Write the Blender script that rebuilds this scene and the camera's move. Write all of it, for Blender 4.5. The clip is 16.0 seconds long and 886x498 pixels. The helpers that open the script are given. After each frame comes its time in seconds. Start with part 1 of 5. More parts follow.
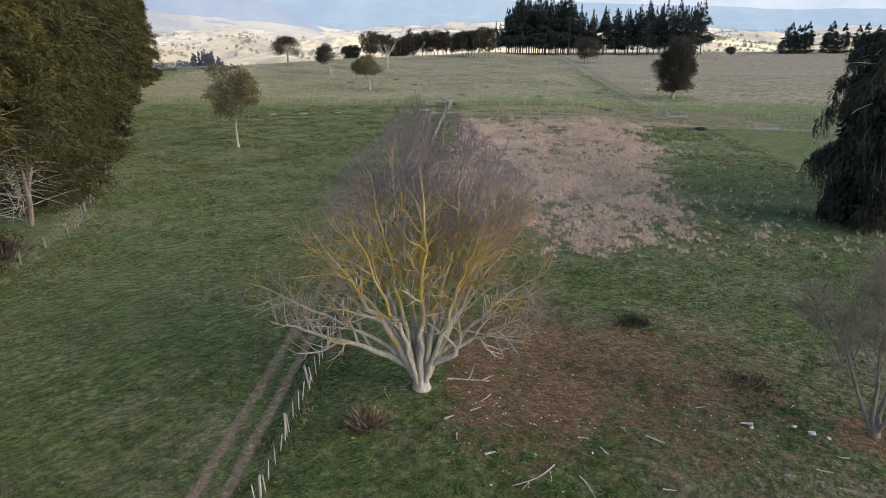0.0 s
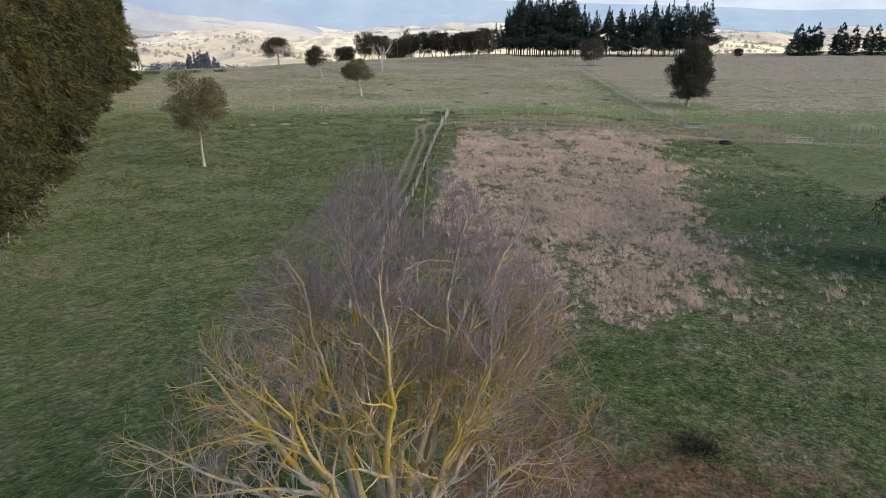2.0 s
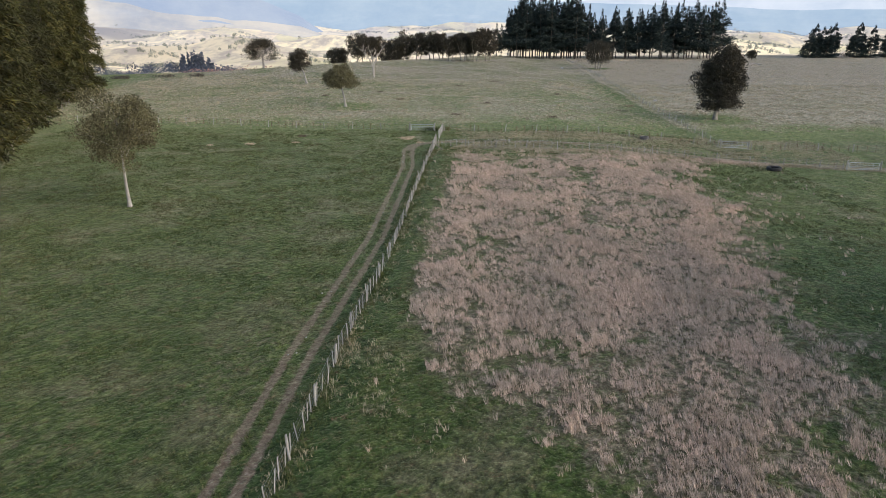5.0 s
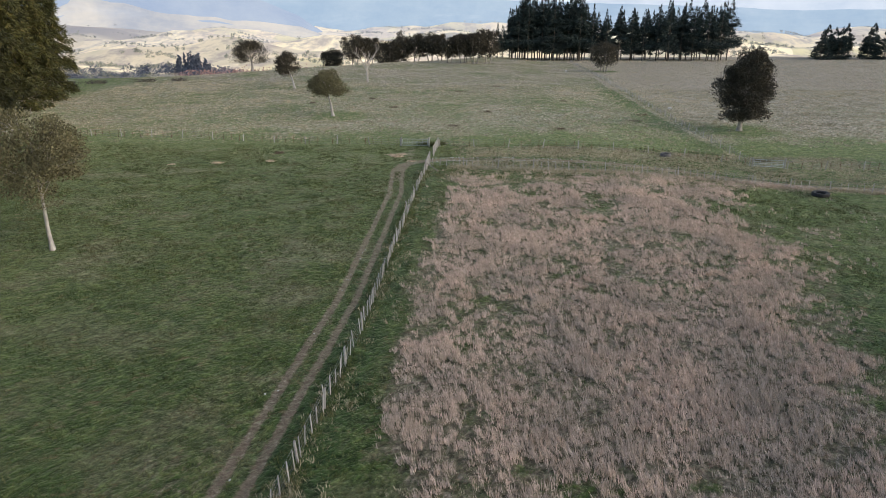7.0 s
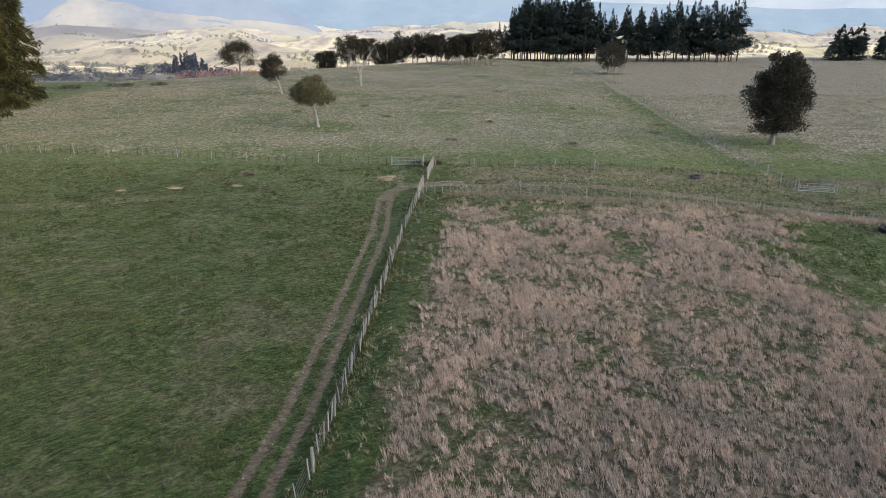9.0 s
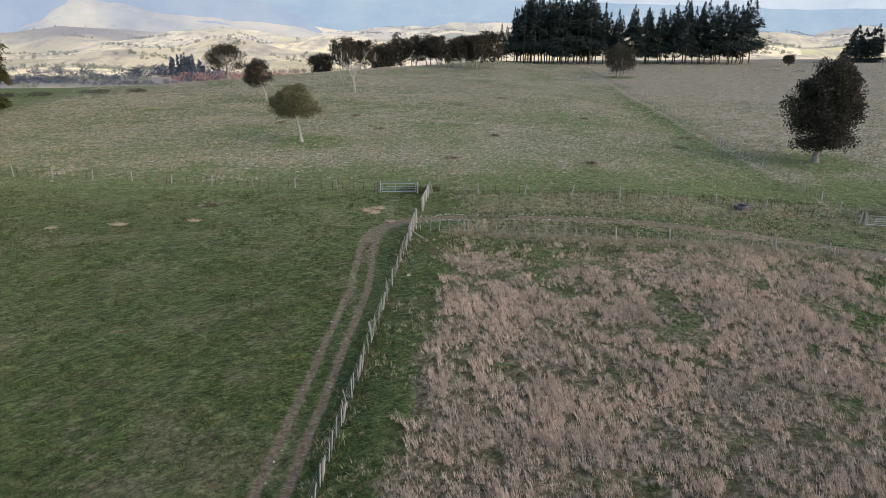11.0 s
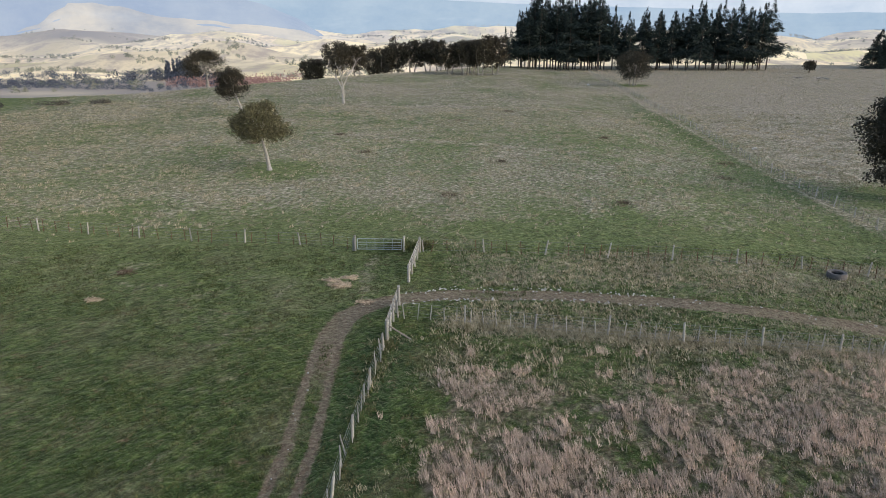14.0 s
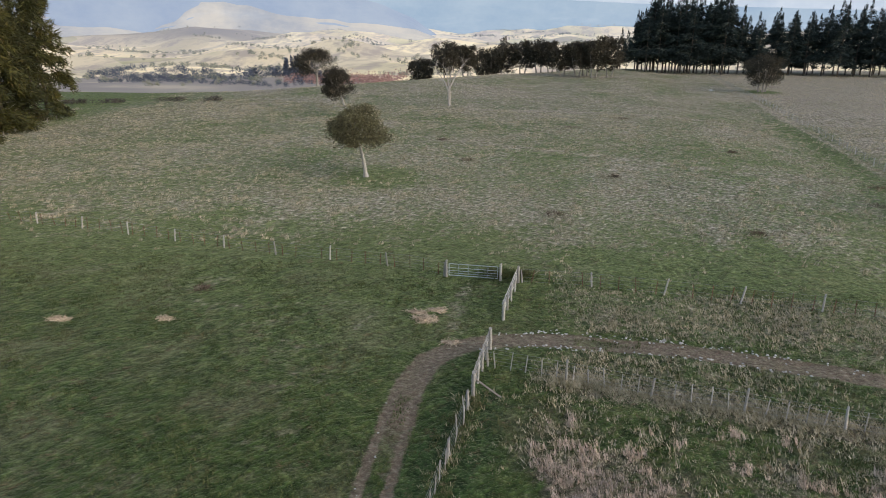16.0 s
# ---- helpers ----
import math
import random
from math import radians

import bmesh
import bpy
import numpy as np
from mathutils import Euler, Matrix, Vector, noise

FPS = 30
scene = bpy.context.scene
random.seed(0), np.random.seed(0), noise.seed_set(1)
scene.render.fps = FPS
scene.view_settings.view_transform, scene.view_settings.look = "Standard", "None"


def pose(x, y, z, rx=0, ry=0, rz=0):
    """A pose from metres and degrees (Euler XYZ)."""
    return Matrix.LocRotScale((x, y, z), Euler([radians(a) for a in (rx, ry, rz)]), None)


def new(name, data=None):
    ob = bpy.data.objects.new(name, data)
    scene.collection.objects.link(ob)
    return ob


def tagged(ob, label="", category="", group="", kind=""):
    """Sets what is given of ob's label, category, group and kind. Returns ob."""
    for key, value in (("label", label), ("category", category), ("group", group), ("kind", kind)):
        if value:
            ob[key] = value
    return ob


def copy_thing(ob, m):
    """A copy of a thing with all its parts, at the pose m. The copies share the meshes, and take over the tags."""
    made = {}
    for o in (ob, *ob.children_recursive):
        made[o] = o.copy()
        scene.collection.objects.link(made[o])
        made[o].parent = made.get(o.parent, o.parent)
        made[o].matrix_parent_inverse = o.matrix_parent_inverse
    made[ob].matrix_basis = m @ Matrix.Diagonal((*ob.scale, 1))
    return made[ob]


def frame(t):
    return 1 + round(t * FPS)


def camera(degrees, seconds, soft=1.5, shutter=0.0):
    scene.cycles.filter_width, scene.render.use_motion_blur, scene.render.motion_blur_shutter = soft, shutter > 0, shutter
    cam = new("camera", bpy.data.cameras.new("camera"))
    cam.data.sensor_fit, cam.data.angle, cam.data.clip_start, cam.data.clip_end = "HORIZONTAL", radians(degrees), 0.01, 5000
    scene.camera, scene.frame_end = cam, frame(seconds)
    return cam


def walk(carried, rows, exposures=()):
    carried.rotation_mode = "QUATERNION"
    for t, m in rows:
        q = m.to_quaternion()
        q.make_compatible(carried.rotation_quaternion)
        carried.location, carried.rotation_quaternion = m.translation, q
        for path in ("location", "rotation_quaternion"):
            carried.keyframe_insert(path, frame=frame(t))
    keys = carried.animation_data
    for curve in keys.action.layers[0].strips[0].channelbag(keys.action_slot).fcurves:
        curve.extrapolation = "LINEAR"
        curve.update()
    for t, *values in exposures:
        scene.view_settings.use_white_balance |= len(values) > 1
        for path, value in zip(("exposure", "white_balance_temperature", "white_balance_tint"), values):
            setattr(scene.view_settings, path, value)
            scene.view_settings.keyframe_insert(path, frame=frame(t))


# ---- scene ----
cam = camera(65.58, 16.0, soft=0.7, shutter=0.06)
# seconds, x, y, z, tilt, roll, turn
ROWS = [
    (0.0, 0.000, 0.000, 19.350, 71.000, -0.108, 0.893),
    (0.5, 0.111, 3.477, 19.349, 71.023, -0.089, 0.880),
    (1.0, 0.190, 6.911, 19.352, 71.029, -0.075, 0.850),
    (1.5, 0.273, 10.282, 19.360, 71.028, -0.056, 0.836),
    (2.0, 0.388, 13.627, 19.362, 71.024, -0.037, 0.816),
    (2.5, 0.527, 16.952, 19.349, 71.013, -0.021, 0.802),
    (3.0, 0.668, 20.354, 19.340, 71.012, 0.001, 0.799),
    (3.5, 0.792, 23.785, 19.333, 70.992, 0.021, 0.785),
    (4.0, 0.913, 27.216, 19.338, 70.990, 0.025, 0.796),
    (6.5, 1.692, 44.423, 19.393, 71.006, 0.027, 0.825),
    (7.0, 1.810, 47.936, 19.421, 71.002, 0.027, 0.849),
    (7.5, 1.920, 51.487, 19.453, 70.990, 0.031, 0.870),
    (8.0, 2.033, 55.070, 19.483, 70.974, 0.028, 0.897),
    (8.5, 2.147, 58.689, 19.504, 70.933, 0.016, 0.908),
    (9.0, 2.227, 62.338, 19.508, 70.938, -0.003, 0.921),
    (11.5, 2.357, 80.324, 19.348, 71.038, -0.082, 1.023),
    (12.0, 2.414, 83.798, 19.285, 71.081, -0.100, 1.042),
    (12.5, 2.470, 87.133, 19.224, 71.133, -0.102, 1.062),
    (13.0, 2.501, 90.348, 19.196, 71.171, -0.084, 1.079),
    (13.5, 2.534, 93.465, 19.216, 71.221, -0.054, 1.094),
    (14.0, 2.553, 96.486, 19.263, 71.257, -0.019, 1.100),
    (14.5, 2.557, 99.463, 19.339, 71.283, 0.027, 1.109),
    (15.0, 2.585, 101.743, 19.417, 71.280, 0.130, 1.051),
    (15.5, 2.488, 102.866, 19.426, 71.244, 0.295, 1.623),
    (15.6, 2.446, 102.933, 19.410, 71.236, 0.276, 2.372),
    (15.7, 2.404, 103.001, 19.393, 71.228, 0.257, 3.911),
    (15.8, 2.362, 103.068, 19.377, 71.220, 0.238, 5.675),
    (15.9, 2.320, 103.135, 19.360, 71.212, 0.219, 7.697),
    (16.0, 2.278, 103.202, 19.344, 71.204, 0.199, 9.944),
]
walk(cam, [(t, pose(x, y, z, rx, 0, rz) @ pose(0, 0, 0, 0, 0, roll)) for t, x, y, z, rx, roll, rz in ROWS], [(0.0, 0.92, 6550, 13), (8.0, 0.83, 6550, 12), (11.5, 0.77, 6550, 11), (15.0, 0.74, 6550, 11), (16.0, 0.66, 6550, 12)])

# ---- light: dull evening under cloud, sun low and veiled on the right ----
SUN_EL, SUN_AZ = radians(24), radians(112)      # azimuth clockwise from +y
world = bpy.data.worlds.new("world")
scene.world = world
world.use_nodes = True
wn = world.node_tree.nodes
sky = wn.new("ShaderNodeTexSky")
sky.sky_type, sky.sun_disc = "NISHITA", False
sky.sun_elevation, sky.sun_rotation = SUN_EL, SUN_AZ
sky.air_density, sky.dust_density, sky.ozone_density = 1.0, 1.2, 1.0
wn["Background"].inputs["Strength"].default_value = 0.15
world.node_tree.links.new(sky.outputs["Color"], wn["Background"].inputs["Color"])
lamp = bpy.data.lights.new("sun", "SUN")
lamp.energy, lamp.angle, lamp.color = 1.0, radians(70), (1.0, 0.93, 0.84)
sun = new("sun", lamp)
sun.matrix_world = Matrix.LocRotScale((200, -80, 120), Vector((-math.sin(SUN_AZ) * math.cos(SUN_EL), -math.cos(SUN_AZ) * math.cos(SUN_EL), -math.sin(SUN_EL))).to_track_quat("-Z", "Y"), None)
scene.view_settings.exposure = 0.86

# ---- materials ----
def stuff_of(nt, kind, **ins):
    n = nt.nodes.new(kind)
    for k, v in ins.items():
        n.inputs[k.replace("_", " ")].default_value = v
    return n


def noise_of(nt, scale, detail=4.0, rough=0.6, vec=None, dist=0.0):
    n = stuff_of(nt, "ShaderNodeTexNoise", Scale=scale, Detail=detail, Roughness=rough, Distortion=dist)
    nt.links.new(vec if vec else coords(nt), n.inputs["Vector"])
    return n.outputs["Fac"]


def coords(nt):
    n = nt.nodes.get("Texture Coordinate") or nt.nodes.new("ShaderNodeTexCoord")
    return n.outputs["Object"]


def stretched(nt, sx, sy, sz):
    n = nt.nodes.new("ShaderNodeMapping")
    n.inputs["Scale"].default_value = (sx, sy, sz)
    nt.links.new(coords(nt), n.inputs["Vector"])
    return n.outputs["Vector"]


def ramp(nt, fac, stops):
    n = nt.nodes.new("ShaderNodeValToRGB")
    e = n.color_ramp.elements
    while len(e) < len(stops):
        e.new(0.5)
    for el, (p, c) in zip(e, stops):
        el.position, el.color = p, (*c, 1.0) if len(c) == 3 else c
    nt.links.new(fac, n.inputs["Fac"])
    return n.outputs["Color"]


def put(nt, socket, value):
    if isinstance(value, bpy.types.NodeSocket):
        nt.links.new(value, socket)
    elif isinstance(value, tuple):
        socket.default_value = (*value, 1.0)[:4]
    else:
        socket.default_value = value


def mix(nt, fac, a, b, how="MIX"):
    n = nt.nodes.new("ShaderNodeMix")
    n.data_type, n.blend_type = "RGBA", how
    put(nt, n.inputs[0], fac), put(nt, n.inputs[6], a), put(nt, n.inputs[7], b)
    return n.outputs[2]


def calc(nt, how, a, b=0.0, clamp=False):
    n = nt.nodes.new("ShaderNodeMath")
    n.operation, n.use_clamp = how, clamp
    put(nt, n.inputs[0], a), put(nt, n.inputs[1], b)
    return n.outputs[0]


def attr(nt, name):
    n = nt.nodes.new("ShaderNodeAttribute")
    n.attribute_name = name
    return n.outputs["Fac"]


def fresh(name, rough=0.85, spec=0.3):
    m = bpy.data.materials.new(name)
    m.use_nodes = True
    b = m.node_tree.nodes["Principled BSDF"]
    b.inputs["Roughness"].default_value = rough
    b.inputs["Specular IOR Level"].default_value = spec
    return m, m.node_tree, b


def bumped(nt, bsdf, height, strength, dist=0.05):
    n = stuff_of(nt, "ShaderNodeBump", Strength=strength, Distance=dist)
    nt.links.new(height, n.inputs["Height"])
    nt.links.new(n.outputs["Normal"], bsdf.inputs["Normal"])


def random_island(nt):
    return nt.nodes.new("ShaderNodeNewGeometry").outputs["Random Per Island"]


def random_object(nt):
    return nt.nodes.new("ShaderNodeObjectInfo").outputs["Random"]


def ground_material():
    m, nt, b = fresh("pasture", 0.95, 0.1)
    comb = nt.nodes.new("ShaderNodeMapping")                 # grass lies over, combed by the wind
    comb.vector_type = "TEXTURE"
    comb.inputs["Rotation"].default_value, comb.inputs["Scale"].default_value = (0, 0, radians(-32)), (0.85, 1.25, 1)
    nt.links.new(coords(nt), comb.inputs["Vector"])
    lay = comb.outputs["Vector"]
    grey = lambda v: (v, v, v)
    big, mid, fine = noise_of(nt, 0.13, 6, 0.65), noise_of(nt, 0.9, 6, 0.7, lay), noise_of(nt, 5.0, 4, 0.7, lay)
    green = ramp(nt, mid, [(0.28, (0.016, 0.031, 0.008)), (0.5, (0.055, 0.084, 0.021)), (0.70, (0.142, 0.156, 0.052))])
    worn = ramp(nt, mid, [(0.3, (0.070, 0.068, 0.034)), (0.7, (0.225, 0.190, 0.115))])
    green = mix(nt, ramp(nt, big, [(0.50, (0, 0, 0)), (0.66, grey(0.8))]), green, worn)
    brown = noise_of(nt, 0.42, 5, 0.7)
    green = mix(nt, ramp(nt, brown, [(0.56, (0, 0, 0)), (0.68, grey(0.7))]), green, worn)
    green = mix(nt, calc(nt, "MULTIPLY", attr(nt, "pale"), 0.85), green, ramp(nt, mid, [(0.3, (0.058, 0.086, 0.024)), (0.7, (0.200, 0.228, 0.082))]))
    # dark lush grass; the cypress shade is painted with the same colour
    green = mix(nt, attr(nt, "lush"), green, ramp(nt, mid, [(0.3, (0.013, 0.031, 0.010)), (0.7, (0.050, 0.090, 0.026))]))
    blades = noise_of(nt, 2.0, 5, 0.75, lay)
    straw = ramp(nt, blades, [(0.30, (0.034, 0.040, 0.016)), (0.48, (0.130, 0.108, 0.066)), (0.72, (0.34, 0.265, 0.20))])
    cropped = ramp(nt, blades, [(0.32, (0.066, 0.070, 0.036)), (0.47, (0.255, 0.212, 0.148)), (0.68, (0.70, 0.585, 0.47))])
    straw = mix(nt, attr(nt, "pale"), straw, cropped)
    soil = ramp(nt, noise_of(nt, 1.6, 6, 0.7), [(0.3, (0.070, 0.036, 0.022)), (0.52, (0.160, 0.080, 0.046)), (0.8, (0.27, 0.18, 0.12))])
    track = ramp(nt, noise_of(nt, 3.0, 6, 0.75), [(0.30, (0.092, 0.064, 0.044)), (0.55, (0.185, 0.135, 0.095)), (0.74, (0.42, 0.345, 0.27))])
    wob = calc(nt, "MULTIPLY", calc(nt, "SUBTRACT", noise_of(nt, 1.1, 6, 0.8, lay), 0.5), 2.4)
    wob3 = calc(nt, "MULTIPLY", calc(nt, "SUBTRACT", noise_of(nt, 0.8, 6, 0.82), 0.5), 3.4)
    cut = lambda v, w: ramp(nt, calc(nt, "ADD", v, w), [(0.20, (0, 0, 0)), (0.80, grey(0.92))])
    col = mix(nt, ramp(nt, calc(nt, "ADD", attr(nt, "dry"), wob), [(0.30, (0, 0, 0)), (0.75, (1, 1, 1))]), green, straw)
    clump = noise_of(nt, 2.3, 3, 0.6, lay)
    col = mix(nt, 1.0, col, ramp(nt, clump, [(0.34, grey(0.55)), (0.52, grey(0.98)), (0.68, grey(1.4))]), "MULTIPLY")
    col = mix(nt, cut(attr(nt, "dirt"), wob3), col, soil)
    col = mix(nt, 1.0, col, ramp(nt, fine, [(0.28, grey(0.45)), (0.54, grey(0.98)), (0.75, grey(1.65))]), "MULTIPLY")
    # two worn wheel lines, and the lane worn right across
    off = calc(nt, "MULTIPLY", calc(nt, "SUBTRACT", noise_of(nt, 1.3, 6, 0.75), 0.5), 0.62)
    way = attr(nt, "way")
    line = ramp(nt, calc(nt, "ADD", calc(nt, "ABSOLUTE", calc(nt, "SUBTRACT", way, 0.66)), off), [(0.18, (1, 1, 1)), (0.34, (0, 0, 0))])
    wide = calc(nt, "MULTIPLY", ramp(nt, calc(nt, "ADD", calc(nt, "MULTIPLY", way, 0.66), off), [(0.50, (1, 1, 1)), (0.68, (0, 0, 0))]), attr(nt, "road"))
    col = mix(nt, calc(nt, "MAXIMUM", calc(nt, "MULTIPLY", line, 0.95), wide), col, track)
    put(nt, b.inputs["Base Color"], col)
    # standing stalks catch the light at a low angle
    put(nt, b.inputs["Sheen Weight"], attr(nt, "stalk"))
    b.inputs["Sheen Roughness"].default_value = 0.24
    b.inputs["Sheen Tint"].default_value = (0.84, 0.92, 0.52, 1)
    bumped(nt, b, calc(nt, "ADD", fine, calc(nt, "MULTIPLY", clump, 2.0)), 1.0, 0.12)
    return m


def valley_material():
    """Far country beyond the cloud's edge: emission stands in for full sun on a plain distance."""
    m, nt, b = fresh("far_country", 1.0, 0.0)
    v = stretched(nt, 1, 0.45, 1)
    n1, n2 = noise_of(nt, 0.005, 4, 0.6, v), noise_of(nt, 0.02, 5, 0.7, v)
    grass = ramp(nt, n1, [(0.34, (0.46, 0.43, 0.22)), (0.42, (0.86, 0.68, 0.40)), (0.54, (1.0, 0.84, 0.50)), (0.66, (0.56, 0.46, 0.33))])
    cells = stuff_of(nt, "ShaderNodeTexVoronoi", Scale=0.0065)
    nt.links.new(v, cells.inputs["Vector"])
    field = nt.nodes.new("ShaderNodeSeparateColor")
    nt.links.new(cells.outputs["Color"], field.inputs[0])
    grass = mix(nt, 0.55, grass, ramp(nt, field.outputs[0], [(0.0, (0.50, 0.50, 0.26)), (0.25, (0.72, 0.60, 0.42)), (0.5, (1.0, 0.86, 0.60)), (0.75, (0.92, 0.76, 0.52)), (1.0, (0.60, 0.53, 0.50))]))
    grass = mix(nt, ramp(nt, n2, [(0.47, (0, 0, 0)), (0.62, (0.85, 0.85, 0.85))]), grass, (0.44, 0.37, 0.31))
    # cloud shade, then distance haze, mixed into the land's colour
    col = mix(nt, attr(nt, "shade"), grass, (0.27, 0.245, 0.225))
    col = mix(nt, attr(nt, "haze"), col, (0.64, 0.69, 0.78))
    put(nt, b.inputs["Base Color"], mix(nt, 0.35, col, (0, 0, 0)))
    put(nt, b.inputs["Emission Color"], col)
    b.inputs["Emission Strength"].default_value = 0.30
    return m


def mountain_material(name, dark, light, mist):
    """Mountains far off, with cloud lying on them: blue haze and daylight are put into a glowing colour."""
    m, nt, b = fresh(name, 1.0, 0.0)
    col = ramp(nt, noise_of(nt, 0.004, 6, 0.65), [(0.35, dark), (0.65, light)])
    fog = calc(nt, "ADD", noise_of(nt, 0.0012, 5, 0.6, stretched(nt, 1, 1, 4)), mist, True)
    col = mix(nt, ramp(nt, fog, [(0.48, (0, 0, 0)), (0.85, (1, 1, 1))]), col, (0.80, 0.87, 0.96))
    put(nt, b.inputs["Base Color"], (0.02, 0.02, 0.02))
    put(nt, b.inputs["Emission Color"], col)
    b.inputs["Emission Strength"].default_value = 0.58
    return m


def leaf_material(name, dark, light, brown=None, patch=0.7, vary=0.0):
    m, nt, b = fresh(name, 0.75, 0.25)
    col = ramp(nt, random_island(nt), [(0.0, dark), (0.75, light), (1.0, brown or light)])
    col = mix(nt, 0.65, col, ramp(nt, noise_of(nt, patch, 4), [(0.32, dark), (0.62, light), (0.8, brown or light)]))
    if vary:
        col = mix(nt, 1.0, col, ramp(nt, random_object(nt), [(0.0, (1 - vary, 1 - vary, 1 - vary)), (0.5, (1, 1, 1)), (1.0, (1 + vary, 1 + vary * 0.7, 1))]), "MULTIPLY")
    put(nt, b.inputs["Base Color"], col)
    return m


def bark_material(name, a, c, lichen=None, where=0.55, scale=1.3, band=0.0):
    m, nt, b = fresh(name, 0.9, 0.2)
    v = stretched(nt, 1, 1, 0.25)
    col = ramp(nt, noise_of(nt, 6.0, 5, 0.65, v), [(0.3, a), (0.7, c)])
    if lichen:
        spot = noise_of(nt, scale, 4, 0.6)
        if band:                                             # lichen keeps to the middle heights
            sep = nt.nodes.new("ShaderNodeSeparateXYZ")
            nt.links.new(coords(nt), sep.inputs[0])
            spot = calc(nt, "SUBTRACT", spot, calc(nt, "MULTIPLY", calc(nt, "ABSOLUTE", calc(nt, "SUBTRACT", sep.outputs[2], band)), 0.044))
        if band:                                             # young wood is darker and purplish
            col = mix(nt, ramp(nt, calc(nt, "MULTIPLY", sep.outputs[2], 0.05), [(0.52, (0, 0, 0)), (0.70, (0.8, 0.8, 0.8))]), col, (0.155, 0.128, 0.142))
        col = mix(nt, ramp(nt, spot, [(where, (0, 0, 0)), (where + (0.22 if band else 0.07), (0.9, 0.9, 0.9))]), col, lichen)
    put(nt, b.inputs["Base Color"], col)
    bumped(nt, b, noise_of(nt, 14.0, 4, 0.7, v), 0.7, 0.03)
    return m


def blade_material(name, stops, patch=2.0, worn=None):
    m, nt, b = fresh(name, 0.9, 0.1)
    col = ramp(nt, random_island(nt), stops)
    col = mix(nt, 0.5, col, ramp(nt, noise_of(nt, patch, 4, 0.7), [(0.32, stops[0][1]), (0.68, stops[-1][1])]))
    col = mix(nt, 1.0, col, ramp(nt, noise_of(nt, 0.18, 4), [(0.35, (0.78, 0.80, 0.80)), (0.65, (1.12, 1.08, 1.06))]), "MULTIPLY")
    if worn:
        col = mix(nt, ramp(nt, noise_of(nt, 0.26, 5, 0.7), [(0.50, (0, 0, 0)), (0.64, (0.75, 0.75, 0.75))]), col, worn)
    put(nt, b.inputs["Base Color"], col)
    return m


def plain_material(name, a, c, scale=8.0, rough=0.85, metal=0.0, bump=0.4):
    m, nt, b = fresh(name, rough, 0.3)
    n = noise_of(nt, scale, 5, 0.65)
    col = ramp(nt, n, [(0.3, a), (0.7, c)])
    col = mix(nt, 1.0, col, ramp(nt, random_object(nt), [(0.0, (0.72, 0.72, 0.72)), (1.0, (1.15, 1.15, 1.15))]), "MULTIPLY")
    put(nt, b.inputs["Base Color"], col)
    b.inputs["Metallic"].default_value = metal
    bumped(nt, b, n, bump, 0.01)
    return m


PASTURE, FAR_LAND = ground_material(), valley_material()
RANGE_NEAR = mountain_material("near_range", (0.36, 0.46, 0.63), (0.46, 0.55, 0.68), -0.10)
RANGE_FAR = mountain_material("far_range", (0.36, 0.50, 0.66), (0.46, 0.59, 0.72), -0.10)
BARK_GREY = bark_material("grey_bark", (0.17, 0.15, 0.13), (0.40, 0.36, 0.31))
BARK_LICHEN = bark_material("lichened_bark", (0.24, 0.212, 0.18), (0.50, 0.455, 0.395), (0.42, 0.285, 0.035), 0.29, 1.1, 8.2)
BARK_TWIG = bark_material("twig_bark", (0.112, 0.090, 0.110), (0.30, 0.246, 0.280), (0.30, 0.215, 0.060), 0.37, 0.9, 8.4)
BARK_PALE = bark_material("pale_bark", (0.24, 0.215, 0.185), (0.46, 0.43, 0.38))
BARK_DARK = bark_material("dark_bark", (0.05, 0.04, 0.034), (0.13, 0.11, 0.09))
DEADWOOD = bark_material("bleached_deadwood", (0.26, 0.23, 0.20), (0.50, 0.46, 0.41))
LEAF_HEDGE = leaf_material("cypress_spray", (0.005, 0.008, 0.004), (0.072, 0.074, 0.020), (0.130, 0.088, 0.034), 0.75, 0.40)
LEAF_BLACK = leaf_material("weeping_spray", (0.008, 0.011, 0.009), (0.036, 0.040, 0.028), (0.170, 0.120, 0.070), 0.45)
LEAF_PINE = leaf_material("pine_needles", (0.006, 0.012, 0.011), (0.034, 0.048, 0.040))
LEAF_OLIVE = leaf_material("olive_leaves", (0.030, 0.032, 0.016), (0.190, 0.170, 0.085), (0.27, 0.21, 0.13), 0.9)
LEAF_DARK = leaf_material("dark_leaves", (0.018, 0.018, 0.012), (0.072, 0.060, 0.038), (0.115, 0.085, 0.055))
WOOD_PALE = plain_material("weathered_wood", (0.26, 0.24, 0.21), (0.52, 0.49, 0.44), 20)
WOOD_GREY = plain_material("grey_wood", (0.15, 0.135, 0.115), (0.33, 0.30, 0.26), 20)
WIRE = plain_material("galvanised_wire", (0.25, 0.25, 0.25), (0.4, 0.4, 0.4), 30, 0.5, 0.7)
STEEL = plain_material("galvanised_steel", (0.45, 0.50, 0.50), (0.62, 0.66, 0.66), 12, 0.45, 0.5)
RUBBER = plain_material("black_rubber", (0.012, 0.012, 0.012), (0.04, 0.038, 0.035), 10)
CONCRETE = plain_material("weathered_concrete", (0.085, 0.078, 0.074), (0.18, 0.165, 0.155), 6)
RUST = plain_material("rusty_steel", (0.10, 0.045, 0.028), (0.22, 0.105, 0.065), 25, 0.8, 0.2)
STONE = plain_material("pale_stone", (0.34, 0.32, 0.28), (0.68, 0.65, 0.59), 9)
